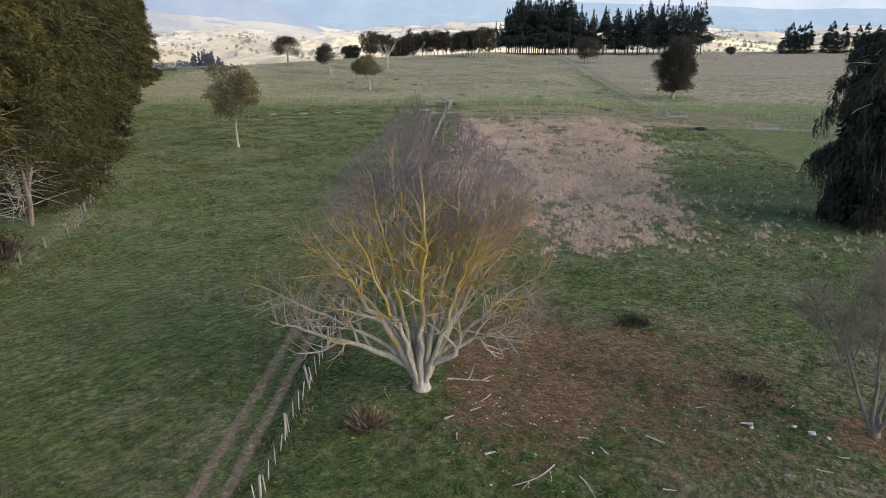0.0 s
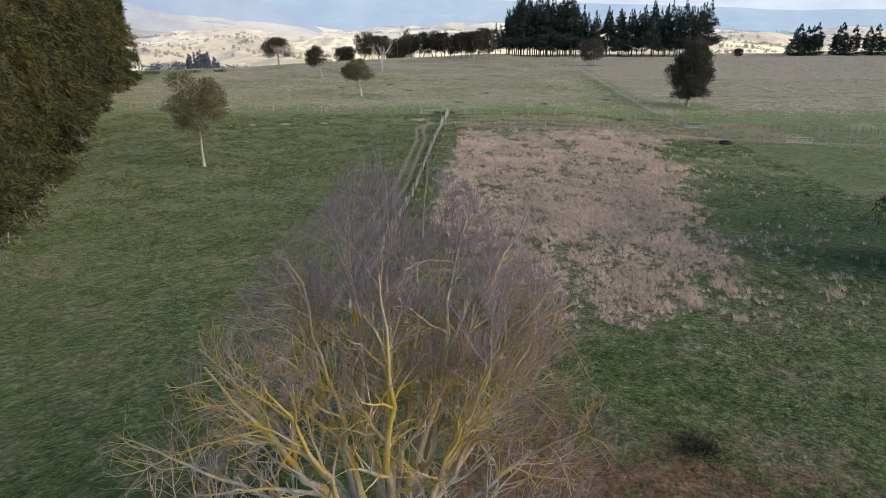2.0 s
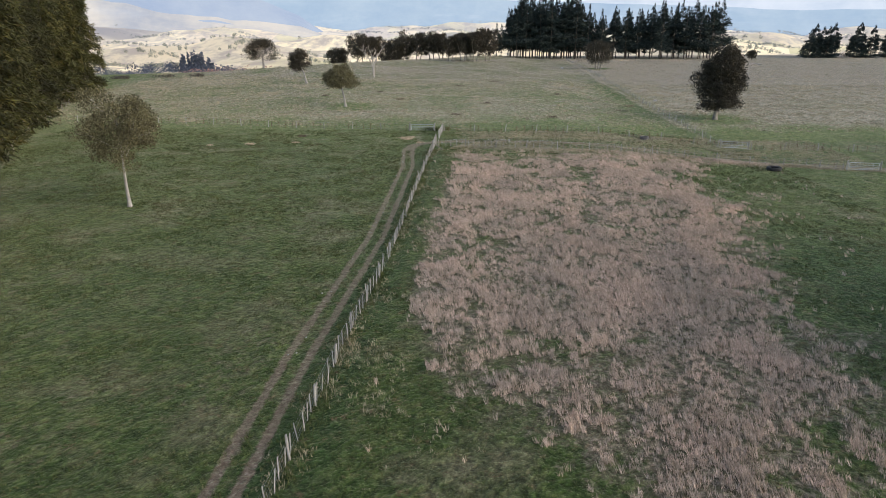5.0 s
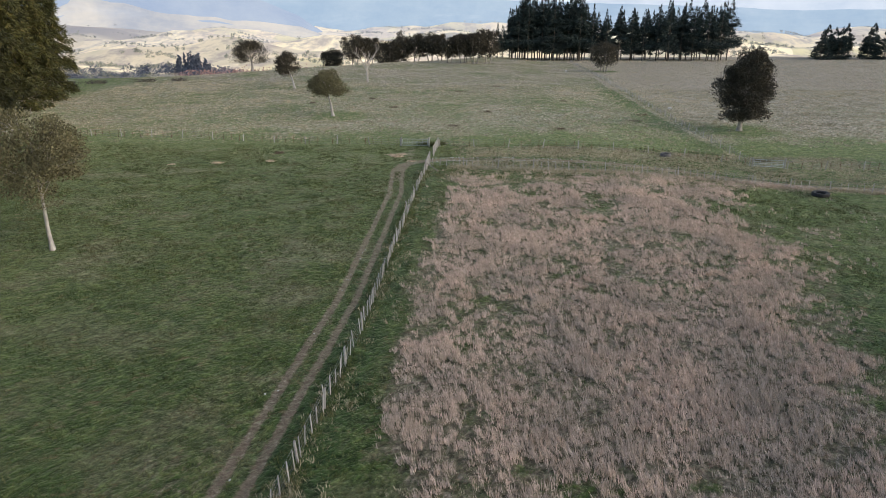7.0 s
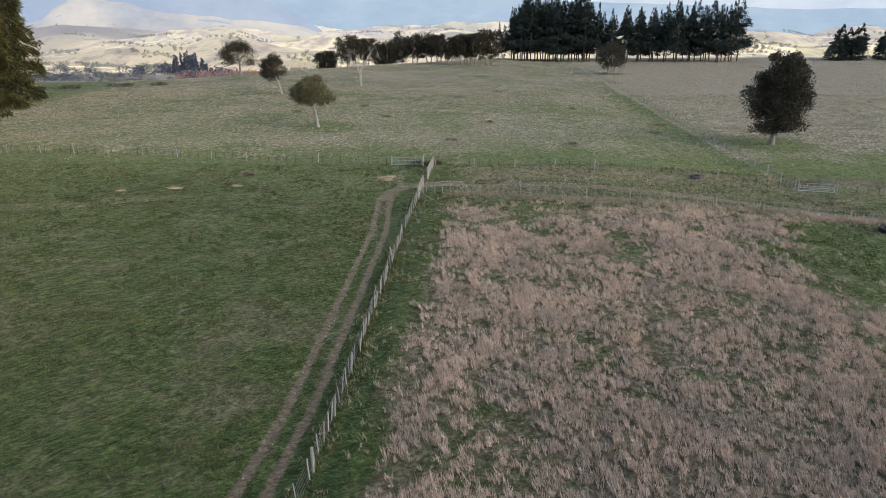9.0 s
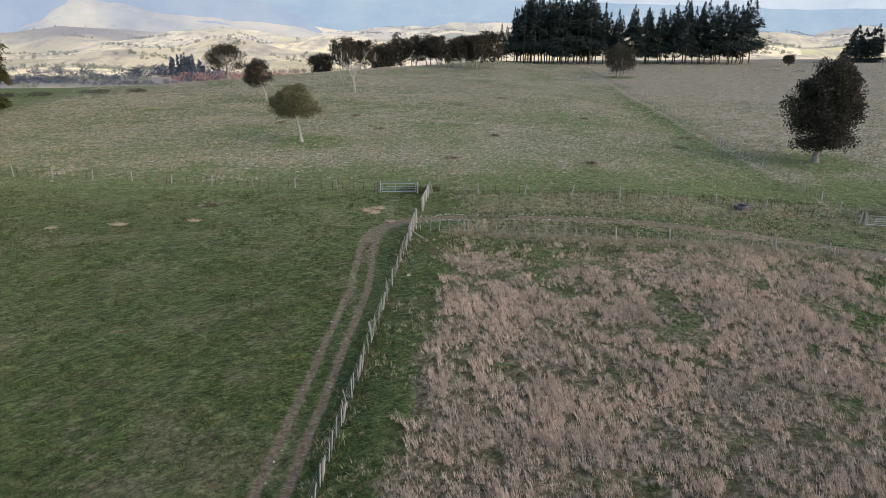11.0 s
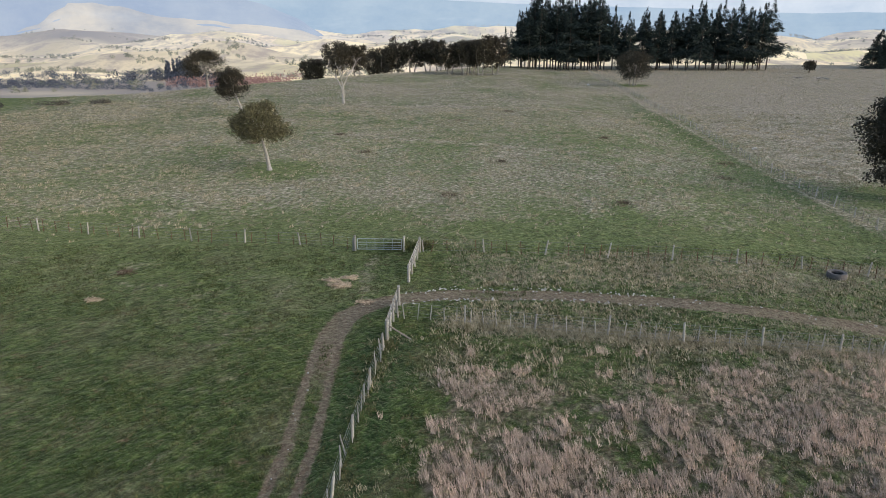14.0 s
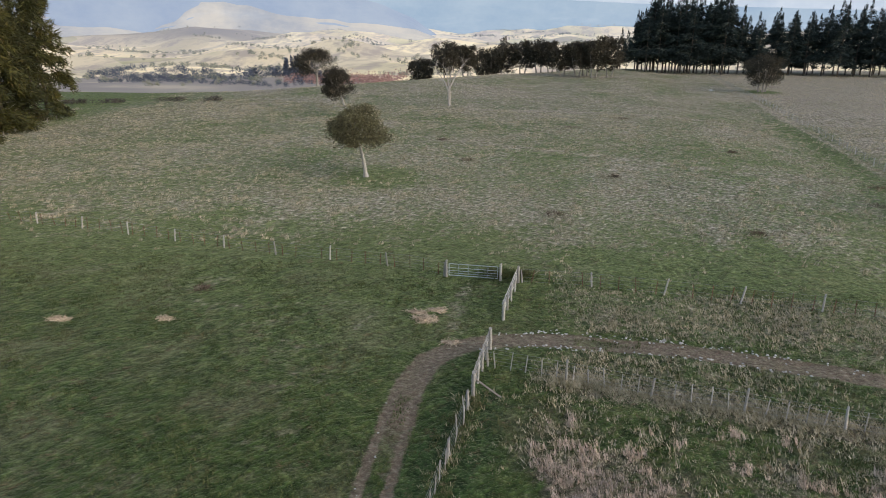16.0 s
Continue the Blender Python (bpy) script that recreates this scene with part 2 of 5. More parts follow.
BARK_BROWN = bark_material("brown_bark", (0.12, 0.098, 0.082), (0.28, 0.235, 0.20))
STRAW = blade_material("loose_straw", [(0.0, (0.34, 0.25, 0.17)), (0.6, (0.58, 0.45, 0.31)), (1.0, (0.78, 0.65, 0.48))])
BLADE_DRY = blade_material("dry_blades", [(0.0, (0.20, 0.160, 0.105)), (0.35, (0.52, 0.395, 0.295)), (1.0, (0.92, 0.74, 0.61))])
BLADE_PALE = blade_material("pale_blades", [(0.0, (0.10, 0.115, 0.045)), (0.5, (0.32, 0.285, 0.175)), (1.0, (0.74, 0.62, 0.46))])
BLADE_VERGE = blade_material("verge_blades", [(0.0, (0.16, 0.150, 0.070)), (0.5, (0.37, 0.310, 0.195)), (1.0, (0.66, 0.575, 0.42))])
BLADE_DEAD = blade_material("dead_blades", [(0.0, (0.18, 0.155, 0.11)), (0.5, (0.40, 0.345, 0.265)), (1.0, (0.66, 0.585, 0.47))])
BLADE_GREEN = blade_material("green_blades", [(0.0, (0.026, 0.049, 0.013)), (0.6, (0.074, 0.106, 0.032)), (1.0, (0.175, 0.182, 0.075))], 2.0, (0.150, 0.132, 0.066))
# far leaves: distance haze mixed into the colour by y, with a faint glow
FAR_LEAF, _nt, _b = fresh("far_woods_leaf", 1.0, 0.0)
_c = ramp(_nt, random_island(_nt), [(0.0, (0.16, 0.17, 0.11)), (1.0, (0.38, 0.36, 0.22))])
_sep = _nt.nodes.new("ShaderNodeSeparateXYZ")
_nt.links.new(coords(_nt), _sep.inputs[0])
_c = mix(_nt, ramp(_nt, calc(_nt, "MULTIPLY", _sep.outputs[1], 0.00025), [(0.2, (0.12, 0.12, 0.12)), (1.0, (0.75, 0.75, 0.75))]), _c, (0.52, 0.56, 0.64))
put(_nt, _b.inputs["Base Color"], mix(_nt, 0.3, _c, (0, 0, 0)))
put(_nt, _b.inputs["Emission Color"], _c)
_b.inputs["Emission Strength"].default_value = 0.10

# ---- mesh helpers ----
rng = np.random.default_rng(7)


def np_mesh(name, V, F):
    me = bpy.data.meshes.new(name)
    V, F = np.asarray(V, np.float32), np.asarray(F, np.int32)
    me.vertices.add(len(V))
    me.vertices.foreach_set("co", V.ravel())
    me.loops.add(F.size)
    me.loops.foreach_set("vertex_index", F.ravel())
    me.polygons.add(len(F))
    me.polygons.foreach_set("loop_start", np.arange(len(F), dtype=np.int32) * F.shape[1])
    me.update(calc_edges=True)
    return me


def part_np(name, V, F, mat, parent=None, label="", smooth=False):
    me = np_mesh(name, V, F)
    me.materials.append(mat)
    if smooth:
        me.polygons.foreach_set("use_smooth", np.ones(len(me.polygons), bool))
    ob = new(name, me)
    ob.parent = parent
    return tagged(ob, label)


def part(name, bm, mat, parent=None, label=""):
    me = bpy.data.meshes.new(name)
    bm.to_mesh(me)
    bm.free()
    me.materials.append(mat)
    ob = new(name, me)
    ob.parent = parent
    return tagged(ob, label)


def tubes(paths):
    """Tapered tubes round polylines: (points, radii, sides)."""
    Vs, Fs, n = [], [], 0
    for P, R, k in paths:
        P, R = np.asarray(P, float), np.asarray(R, float)
        T = np.gradient(P, axis=0)
        T /= np.linalg.norm(T, axis=1)[:, None] + 1e-9
        ref = np.array([1.0, 0, 0]) if abs(T[0, 0]) < 0.8 else np.array([0, 1.0, 0])
        A = np.cross(T, ref)
        A /= np.linalg.norm(A, axis=1)[:, None] + 1e-9
        B = np.cross(T, A)
        th = np.arange(k) * 2 * np.pi / k
        V = P[:, None] + R[:, None, None] * (A[:, None] * np.cos(th)[None, :, None] + B[:, None] * np.sin(th)[None, :, None])
        m = len(P)
        i, j = np.meshgrid(np.arange(m - 1), np.arange(k), indexing="ij")
        F = np.stack([i * k + j, i * k + (j + 1) % k, (i + 1) * k + (j + 1) % k, (i + 1) * k + j], -1).reshape(-1, 4)
        Vs.append(V.reshape(-1, 3)), Fs.append(F + n)
        n += m * k
    return np.concatenate(Vs), np.concatenate(Fs)


def unit(v):
    return v / (np.linalg.norm(v, axis=-1, keepdims=True) + 1e-9)


def sprays(C, D, length, width):
    """Pointed leaf-like pieces: from C along D, one kite each."""
    n = len(C)
    D = unit(D)
    S = unit(np.cross(D, unit(rng.normal(size=(n, 3)))))
    L, W = np.asarray(length).reshape(-1, 1) * np.ones((n, 1)), np.asarray(width).reshape(-1, 1) * np.ones((n, 1))
    V = np.stack([C, C + D * L * 0.45 + S * W * 0.5, C + D * L, C + D * L * 0.45 - S * W * 0.5], 1).reshape(-1, 3)
    return V, np.arange(4 * n).reshape(n, 4)


def needles(C, D, length, width):
    """Narrow pointed sprays: one triangle each."""
    n = len(C)
    D = unit(D)
    S = unit(np.cross(D, unit(rng.normal(size=(n, 3)))))
    V = np.stack([C + S * width.reshape(-1, 1) * 0.5, C - S * width.reshape(-1, 1) * 0.5, C + D * length.reshape(-1, 1)], 1).reshape(-1, 3)
    return V, np.arange(3 * n).reshape(n, 3)


def tufts(XY, Z, height, width, blades, lean, wind=(0, 0), spread=0.2):
    """Grass tufts: each a fan of blades that lean outwards and with the wind."""
    n = len(XY)
    h = np.repeat(np.asarray(height) * np.ones(n), blades) * rng.uniform(0.6, 1.15, n * blades)
    a = rng.uniform(0, 2 * np.pi, n * blades)
    base = np.repeat(np.column_stack([XY, Z]), blades, 0)
    out = np.column_stack([np.cos(a), np.sin(a), np.zeros(n * blades)])
    turn = rng.uniform(0, 2 * np.pi, n * blades)
    base = base + np.column_stack([np.cos(turn), np.sin(turn), 0 * turn]) * (np.sqrt(rng.random(n * blades)) * spread)[:, None]
    tip = base + out * (h * lean * rng.uniform(0.2, 1.1, n * blades))[:, None] + np.array([wind[0], wind[1], 0]) * h[:, None]
    tip[:, 2] += h
    side = np.column_stack([-out[:, 1], out[:, 0], np.zeros(n * blades)]) * (width * rng.uniform(0.6, 1.3, n * blades))[:, None]
    base[:, 2] -= 0.02
    V = np.stack([base - side, base + side, tip], 1).reshape(-1, 3)
    return V, np.arange(3 * n * blades).reshape(-1, 3)


def vnoise(x, y, s, seed=0):
    x, y = np.asarray(x, float) / s, np.asarray(y, float) / s
    i, j = np.floor(x), np.floor(y)
    u, v = x - i, y - j
    u, v = u * u * (3 - 2 * u), v * v * (3 - 2 * v)
    h = lambda a, b: np.modf(np.abs(np.sin(a * 127.1 + b * 311.7 + seed * 74.7) * 43758.5453))[0]
    return (h(i, j) * (1 - u) + h(i + 1, j) * u) * (1 - v) + (h(i, j + 1) * (1 - u) + h(i + 1, j + 1) * u) * v


def smooth(a):
    a = np.clip(a, 0, 1)
    return a * a * (3 - 2 * a)


# ---- the lie of the land ----
TRACK = np.array([(-11.2, -20), (-10.3, 24), (-9.5, 41), (-7.8, 72), (-5.75, 93), (-4.75, 124), (-5.2, 132.4), (-5.3, 136), (-4.8, 139), (-3.2, 141.2), (-0.5, 142.6), (2.3, 143), (10.1, 142.9), (17.4, 141.7), (29.2, 138.8), (45, 134.6), (54, 132.4), (75, 127), (130, 112)])


STOCK_A, STOCK_B = np.array([(-23.5, 217.7), (-12.5, 215.0), (-1.8, 209.8), (8.9, 205.5), (18.8, 201.3), (30.0, 196.0)]), np.array([(-19.2, 259.1), (-0.5, 262.5), (17.1, 259.4), (34.0, 253.5)])
LANE_FENCE = np.array([(3, 137.9), (8.1, 136.9), (15.7, 135.5), (23.4, 134.5), (36.3, 134.2), (50.6, 131.5), (61, 128.2), (130, 110)])


def to_line(x, y, line):
    best = np.full(np.shape(x), 1e9)
    for (ax, ay), (bx, by) in zip(line[:-1], line[1:]):
        dx, dy = bx - ax, by - ay
        s = np.clip(((x - ax) * dx + (y - ay) * dy) / (dx * dx + dy * dy), 0, 1)
        best = np.minimum(best, np.hypot(x - ax - s * dx, y - ay - s * dy))
    return best


def valley_z(x, y):
    z = np.interp(y, [0, 600, 1000, 2000, 3500, 4700], [-50, -50, -66, -66, -46, -22])
    k = smooth((y - 650) / 900)
    z = z + k * (vnoise(x, y, 420, 3) - 0.5) * 56 + k * (vnoise(x, y, 150, 4) - 0.5) * 40 + k * (vnoise(x, y, 60, 5) - 0.5) * 9
    return z


def ground_z(x, y):
    x, y = np.asarray(x, float), np.asarray(y, float)
    z = -1.4 * smooth((x - 20) / 28) * smooth((y - 55) / 60)
    z = z - 0.016 * np.maximum(0, y - 190) * smooth((x + 70) / 70)
    z = z + (vnoise(x, y, 23, 1) - 0.5) * 0.35 * smooth((y - 10) / 30) * smooth((np.abs(x + 3) - 6) / 10)
    edge = np.interp(x, [-400, -110, -88, -66, -50, -20, 10, 60, 200, 500], [235, 255, 262, 285, 312, 372, 425, 468, 480, 480])
    s = smooth((y - edge) / 260)
    return z * (1 - s) + s * valley_z(x, y)


FENCE_LINE = np.array([(-8.2, 10), (-8.0, 29.7), (-7.4, 42), (-5.4, 72.1), (-4.0, 87.7), (-3.0, 111.4), (-2.4, 124), (-1.75, 135)])


def lush_shade_mask(x, y):
    """Where the grass stays dark and green, and where tree shade is painted onto it."""
    strip = np.exp(-(((to_line(x, y, FENCE_LINE) - 0.9) / 1.1) ** 2)) * 0.9 * smooth((y - 20) / 10)
    # shade beside the weeping cypresses, put into the grass colour
    tree_shade = smooth(1.5 - np.hypot((x - 40 + (y - 74) * 0.15) / 11.5, (y - 78) / 20)) * 0.95
    bank = np.exp(-(((x - 43 - (y - 150) * 0.045) / 2.6) ** 2)) * smooth((y - 153) / 5) * smooth((300 - y) / 80) * 0.35
    foot = smooth((152.5 - y) / 3) * smooth((y - 145) / 3) * smooth((x - 3) / 3) * smooth(vnoise(x, y, 4, 71) * 2.4 - 0.9) * 0.6
    meadow = smooth((-10 - x) / 5) * smooth(vnoise(x, y, 11, 72) * 2.6 - 1.1) * smooth((150 - y) / 10) * 0.3
    return np.clip(np.maximum.reduce([strip, tree_shade, bank, foot, meadow]), 0, 1)


def dry_mask(x, y):
    """How far the grass is dry and long."""
    left = np.interp(y, [60, 75, 87, 95, 102, 114, 128], [1.0, -1.5, -1.1, -1.2, -0.6, 0.8, 2.0])
    low = np.interp(x, [-3, -1.6, 0.8, 3.1, 5.6, 7.6, 12.5, 18.5, 24, 34, 42], [77, 74, 68.5, 65.5, 60.5, 56.5, 56, 58, 64, 72, 80])
    right = np.interp(y, [55, 60, 67, 75, 81, 91, 101, 113, 129], [15, 20, 24, 25, 27, 29.5, 32.5, 33, 34])
    j = (vnoise(x, y, 6, 11) - 0.5) * 6 + (vnoise(x, y, 1.6, 19) - 0.5) * 7
    core = smooth((x - left + j * 0.25 + 1.3) / 2.4) * smooth((y - low + j * 0.9 + 7) / 13) * smooth((133.5 - y + j * 0.4) / 4)
    pink = core * (smooth((right - x + j * 0.9 + 4) / 9) + 0.42 * smooth((right + 11 - x + j * 1.5) / 12)) / 1.42
    pat = 0.30 * vnoise(x, y, 6, 12) + 0.30 * vnoise(x, y, 2.2, 17) + 0.40 * vnoise(x, y, 0.9, 20)
    pink = pink * np.clip(0.80 + (pat - 0.5) * 1.5, 0, 1)
    lane = smooth((x - 1) / 3) * smooth((y - 129) / 4) * smooth((153 - y) / 2) * (0.10 + 0.36 * vnoise(x, y, 3, 5) + 0.18 * smooth((y - 143.5) / 2))
    lane = lane + np.exp(-(((x + 4.2 + (vnoise(x, y, 2, 6) - 0.5)) / 1.1) ** 2)) * smooth((y - 141) / 2) * smooth((153 - y) / 2) * 0.5
    lane = lane + np.exp(-((to_line(x, y, LANE_FENCE) / 1.1) ** 2)) * 0.6
    up = x - np.interp(y, [145, 189, 250, 309, 425], [44.4, 45.6, 49.4, 54.0, 63.0])
    hill = smooth((y - 153 - x * 0.02 + (vnoise(x, y, 4, 74) - 0.5) * 12) / 18) * (0.20 + 0.34 * vnoise(x, y, 11, 13) + 0.26 * vnoise(x, y, 2.5, 18)) * smooth((x + 108) / 22)
    hill = hill + smooth((y - 156 - (vnoise(x, y, 6, 75) - 0.5) * 14) / 22) * smooth((up - 1) / 6) * 0.30
    hill = hill + smooth((y - 215) / 60) * 0.10
    hill = hill * (1 - 0.45 * np.exp(-(((up + 3) / 3.5) ** 2)) * (y > 152) * smooth((330 - y) / 120)) + np.exp(-((up / 0.7) ** 2)) * (y > 152) * 0.5
    for path, wide in ((STOCK_A, 0.8), (STOCK_B, 1.2)):
        hill = hill + np.exp(-((to_line(x, y, path) / wide) ** 2)) * 0.45
    paddock = smooth((-6 - x) / 4) * smooth((153 - y) / 4) * smooth((vnoise(x, y, 6, 14) * 0.6 + vnoise(x, y, 1.7, 16) * 0.4 - 0.48) * 4) * 0.36
    near = smooth((x - 3) / 8) * smooth((52 - y) / 10) * smooth((vnoise(x, y, 4, 15) - 0.5) * 3) * 0.22
    ring = smooth((x - 8) / 8) * smooth((64 - np.abs(y - 40)) / 40) * (0.10 + 0.30 * vnoise(x, y, 5, 76))
    d = pink + lane + hill + paddock + near + ring
    for cx, cy, r in ((55, 177, 8), (-20.5, 186, 6), (64, 345, 7), (-1.6, 33, 5)):
        d = d * (1 - 0.85 * smooth(1.4 - np.hypot(x - cx, y - cy) / r))
    d = d * (1 - 0.8 * lush_shade_mask(x, y))
    return np.clip(d, 0, 1)


def dirt_mask(x, y):
    a = smooth(1.45 - np.hypot((x - 4.0) / 5.5, (y - 35.5) / 9.0)) * (0.72 + 0.45 * vnoise(x, y, 3.5, 81))
    c = smooth(1.30 - np.hypot((x - 11.5) / 9.0, (y - 34.0) / 10.5)) * (0.36 + 0.55 * vnoise(x, y, 3.0, 82))
    foot = smooth(1.4 - np.hypot(x - 20.2, y - 28.6) / 2.2) * 0.8
    cones = smooth(1.5 - np.hypot((x - 44.5) / 6, (y - 65) / 5.5)) * 0.95
    return np.clip(np.maximum.reduce([a, c, foot, cones]) * smooth((x + 1.5) / 2), 0, 1)


def rut_mask(x, y):
    d = to_line(x, y, TRACK)
    two = np.exp(-(((d - 0.62) / 0.30) ** 2)) * 1.0
    bend = smooth((y - 133) / 4) * smooth((6 - x) / 6) * smooth((1.45 - d) / 0.6) * 0.85
    lane = smooth((x - 4) / 6) * smooth((1.25 - d) / 0.5) * (0.42 + 0.5 * np.exp(-(((d - 0.65) / 0.3) ** 2)))
    return np.clip(np.maximum.reduce([two, bend, lane]) * (d < 3), 0, 1)


def grades(a, b, first, grow):
    out, s = [a], first
    while out[-1] < b:
        out.append(out[-1] + s)
        s *= grow
    return np.array(out)


def build_ground():
    xf = np.arange(-46, 62.1, 0.6)
    xs = np.concatenate([-grades(46, 4400, 0.7, 1.08)[:0:-1], xf, grades(xf[-1], 4400, 0.7, 1.08)[1:]])
    yf = np.arange(14, 160, 0.6)
    y2 = np.arange(yf[-1] + 0.8, 520, 2.2)
    y3 = grades(y2[-1], 4750, 3.5, 1.035)
    ys = np.concatenate([-grades(-14, 1500, 0.8, 1.12)[:0:-1], yf, y2, y3[1:]])
    X, Y = np.meshgrid(xs, ys)
    x, y = X.ravel(), Y.ravel()
    rut = rut_mask(x, y)
    z = ground_z(x, y) - 0.09 * rut
    fine = (x > -46) & (x < 62) & (y > 14) & (y < 160)
    z = z + np.where(fine, (vnoise(x, y, 1.1, 21) - 0.5) * 0.10 + (vnoise(x, y, 3.3, 22) - 0.5) * 0.12, 0)
    nx = len(xs)
    i, j = np.meshgrid(np.arange(len(ys) - 1), np.arange(nx - 1), indexing="ij")
    F = np.stack([i * nx + j, i * nx + j + 1, (i + 1) * nx + j + 1, (i + 1) * nx + j], -1).reshape(-1, 4)
    me = np_mesh("ground", np.column_stack([x, y, z]), F)
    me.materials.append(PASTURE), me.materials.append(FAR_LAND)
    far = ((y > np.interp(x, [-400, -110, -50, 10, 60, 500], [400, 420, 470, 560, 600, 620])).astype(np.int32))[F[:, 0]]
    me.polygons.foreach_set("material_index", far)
    me.polygons.foreach_set("use_smooth", np.ones(len(F), bool))
    # cloud and gully shade, painted onto the far land as a mask
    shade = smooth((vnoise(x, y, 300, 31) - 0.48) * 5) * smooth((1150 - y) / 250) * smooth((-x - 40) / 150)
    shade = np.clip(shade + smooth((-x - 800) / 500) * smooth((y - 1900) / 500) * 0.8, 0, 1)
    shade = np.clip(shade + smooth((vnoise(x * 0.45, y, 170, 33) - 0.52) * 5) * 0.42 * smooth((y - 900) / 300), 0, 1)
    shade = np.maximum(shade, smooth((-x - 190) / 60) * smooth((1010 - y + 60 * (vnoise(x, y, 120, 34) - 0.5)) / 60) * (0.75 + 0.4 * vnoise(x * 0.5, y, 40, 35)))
    road = np.maximum(smooth((y - 128) / 6) * smooth((7 - x) / 5), smooth((x - 3) / 4) * 0.95) * (0.8 + 0.5 * vnoise(x, y, 3, 73))
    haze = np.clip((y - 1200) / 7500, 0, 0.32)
    for name, val in (("dry", dry_mask(x, y)), ("dirt", dirt_mask(x, y)), ("lush", lush_shade_mask(x, y)), ("pale", smooth((y - 128 - (vnoise(x, y, 9, 78) - 0.5) * 16) / 40)), ("way", np.minimum(to_line(x, y, TRACK), 6.0)), ("road", road), ("stalk", 0.03 + 0.21 * smooth((290 - y) / 170)), ("shade", shade), ("haze", haze)):
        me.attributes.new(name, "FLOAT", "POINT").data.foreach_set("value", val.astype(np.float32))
    tagged(new("ground", me), "rolling pasture with green, dry and bare brown ground", "ground", kind="structure")


build_ground()


def build_mountains(radius, tops, foot, mat, label, rough):
    n, rows = 300, 16
    deg = np.linspace(tops[0][0], tops[-1][0], n)
    x, y = np.sin(np.radians(deg)) * radius, np.cos(np.radians(deg)) * radius
    top = np.interp(deg, [d for d, _ in tops], [h for _, h in tops])
    top = top + ((vnoise(deg, 0 * deg, 4, 41) - 0.5) * 30 + (vnoise(deg, 0 * deg, 1.2, 42) - 0.5) * 12) * rough
    V = []
    for k in range(rows):
        f = k / (rows - 1)
        r = 1 - 0.06 * (1 - f) + (vnoise(deg, 0 * deg + k * 3.1, 3, 43) - 0.5) * 0.02
        V.append(np.column_stack([x * r, y * r, foot + (np.maximum(top, foot) - foot) * f]))
    i, j = np.meshgrid(np.arange(rows - 1), np.arange(n - 1), indexing="ij")
    F = np.stack([i * n + j, i * n + j + 1, (i + 1) * n + j + 1, (i + 1) * n + j], -1).reshape(-1, 4)
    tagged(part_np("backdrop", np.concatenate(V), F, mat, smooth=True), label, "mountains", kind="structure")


CLOUD = mountain_material("low_cloud", (0.55, 0.66, 0.80), (0.68, 0.77, 0.88), 0.0)
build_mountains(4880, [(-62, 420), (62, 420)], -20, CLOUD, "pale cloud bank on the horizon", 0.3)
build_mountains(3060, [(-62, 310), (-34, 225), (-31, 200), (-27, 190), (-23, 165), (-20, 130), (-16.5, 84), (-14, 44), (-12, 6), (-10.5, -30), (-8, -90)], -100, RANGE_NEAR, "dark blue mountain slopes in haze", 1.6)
# sunlight and haze are part of the spur's glowing colour
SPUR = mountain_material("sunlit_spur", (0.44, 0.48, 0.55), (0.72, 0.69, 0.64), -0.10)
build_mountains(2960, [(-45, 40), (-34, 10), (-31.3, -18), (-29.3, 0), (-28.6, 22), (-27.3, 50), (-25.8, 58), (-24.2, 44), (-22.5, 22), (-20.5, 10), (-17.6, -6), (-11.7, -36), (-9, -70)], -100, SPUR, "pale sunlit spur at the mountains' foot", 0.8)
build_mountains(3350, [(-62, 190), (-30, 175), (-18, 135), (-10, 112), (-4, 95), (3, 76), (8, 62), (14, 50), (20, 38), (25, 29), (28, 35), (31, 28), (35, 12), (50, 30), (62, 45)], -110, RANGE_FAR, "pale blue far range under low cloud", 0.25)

def along(points, step, start=0.0):
    P = np.array(points, float)
    seg = np.linalg.norm(np.diff(P, axis=0), axis=1)
    cum = np.concatenate([[0], np.cumsum(seg)])
    s = np.arange(start, cum[-1], step)
    return np.column_stack([np.interp(s, cum, P[:, 0]), np.interp(s, cum, P[:, 1])])


# ---- trees ----
def empty_at(name, x, y, label, category, group="", turn=0.0, scale=1.0, dz=0.0):
    e = new(name)
    e.empty_display_size = 0.5
    e.matrix_basis = pose(x, y, float(ground_z(x, y)) + dz, 0, 0, turn) @ Matrix.Diagonal((scale, scale, scale, 1))
    return tagged(e, label, category, group)


def bough(p, d, length, r0, r1, seg, wander, up, inside=None):
    P, d, step = [np.array(p, float)], unit(np.array(d, float)), length / seg
    for _ in range(seg):
        d = unit(d + rng.normal(size=3) * wander + np.array([0, 0, up]))
        q = P[-1] + d * step
        if inside is not None and not inside(q):
            break
        P.append(q)
    if len(P) < 2:
        P.append(P[0] + d * step * 0.3)
    return np.array(P), np.linspace(r0, r1, seg + 1)[:len(P)]


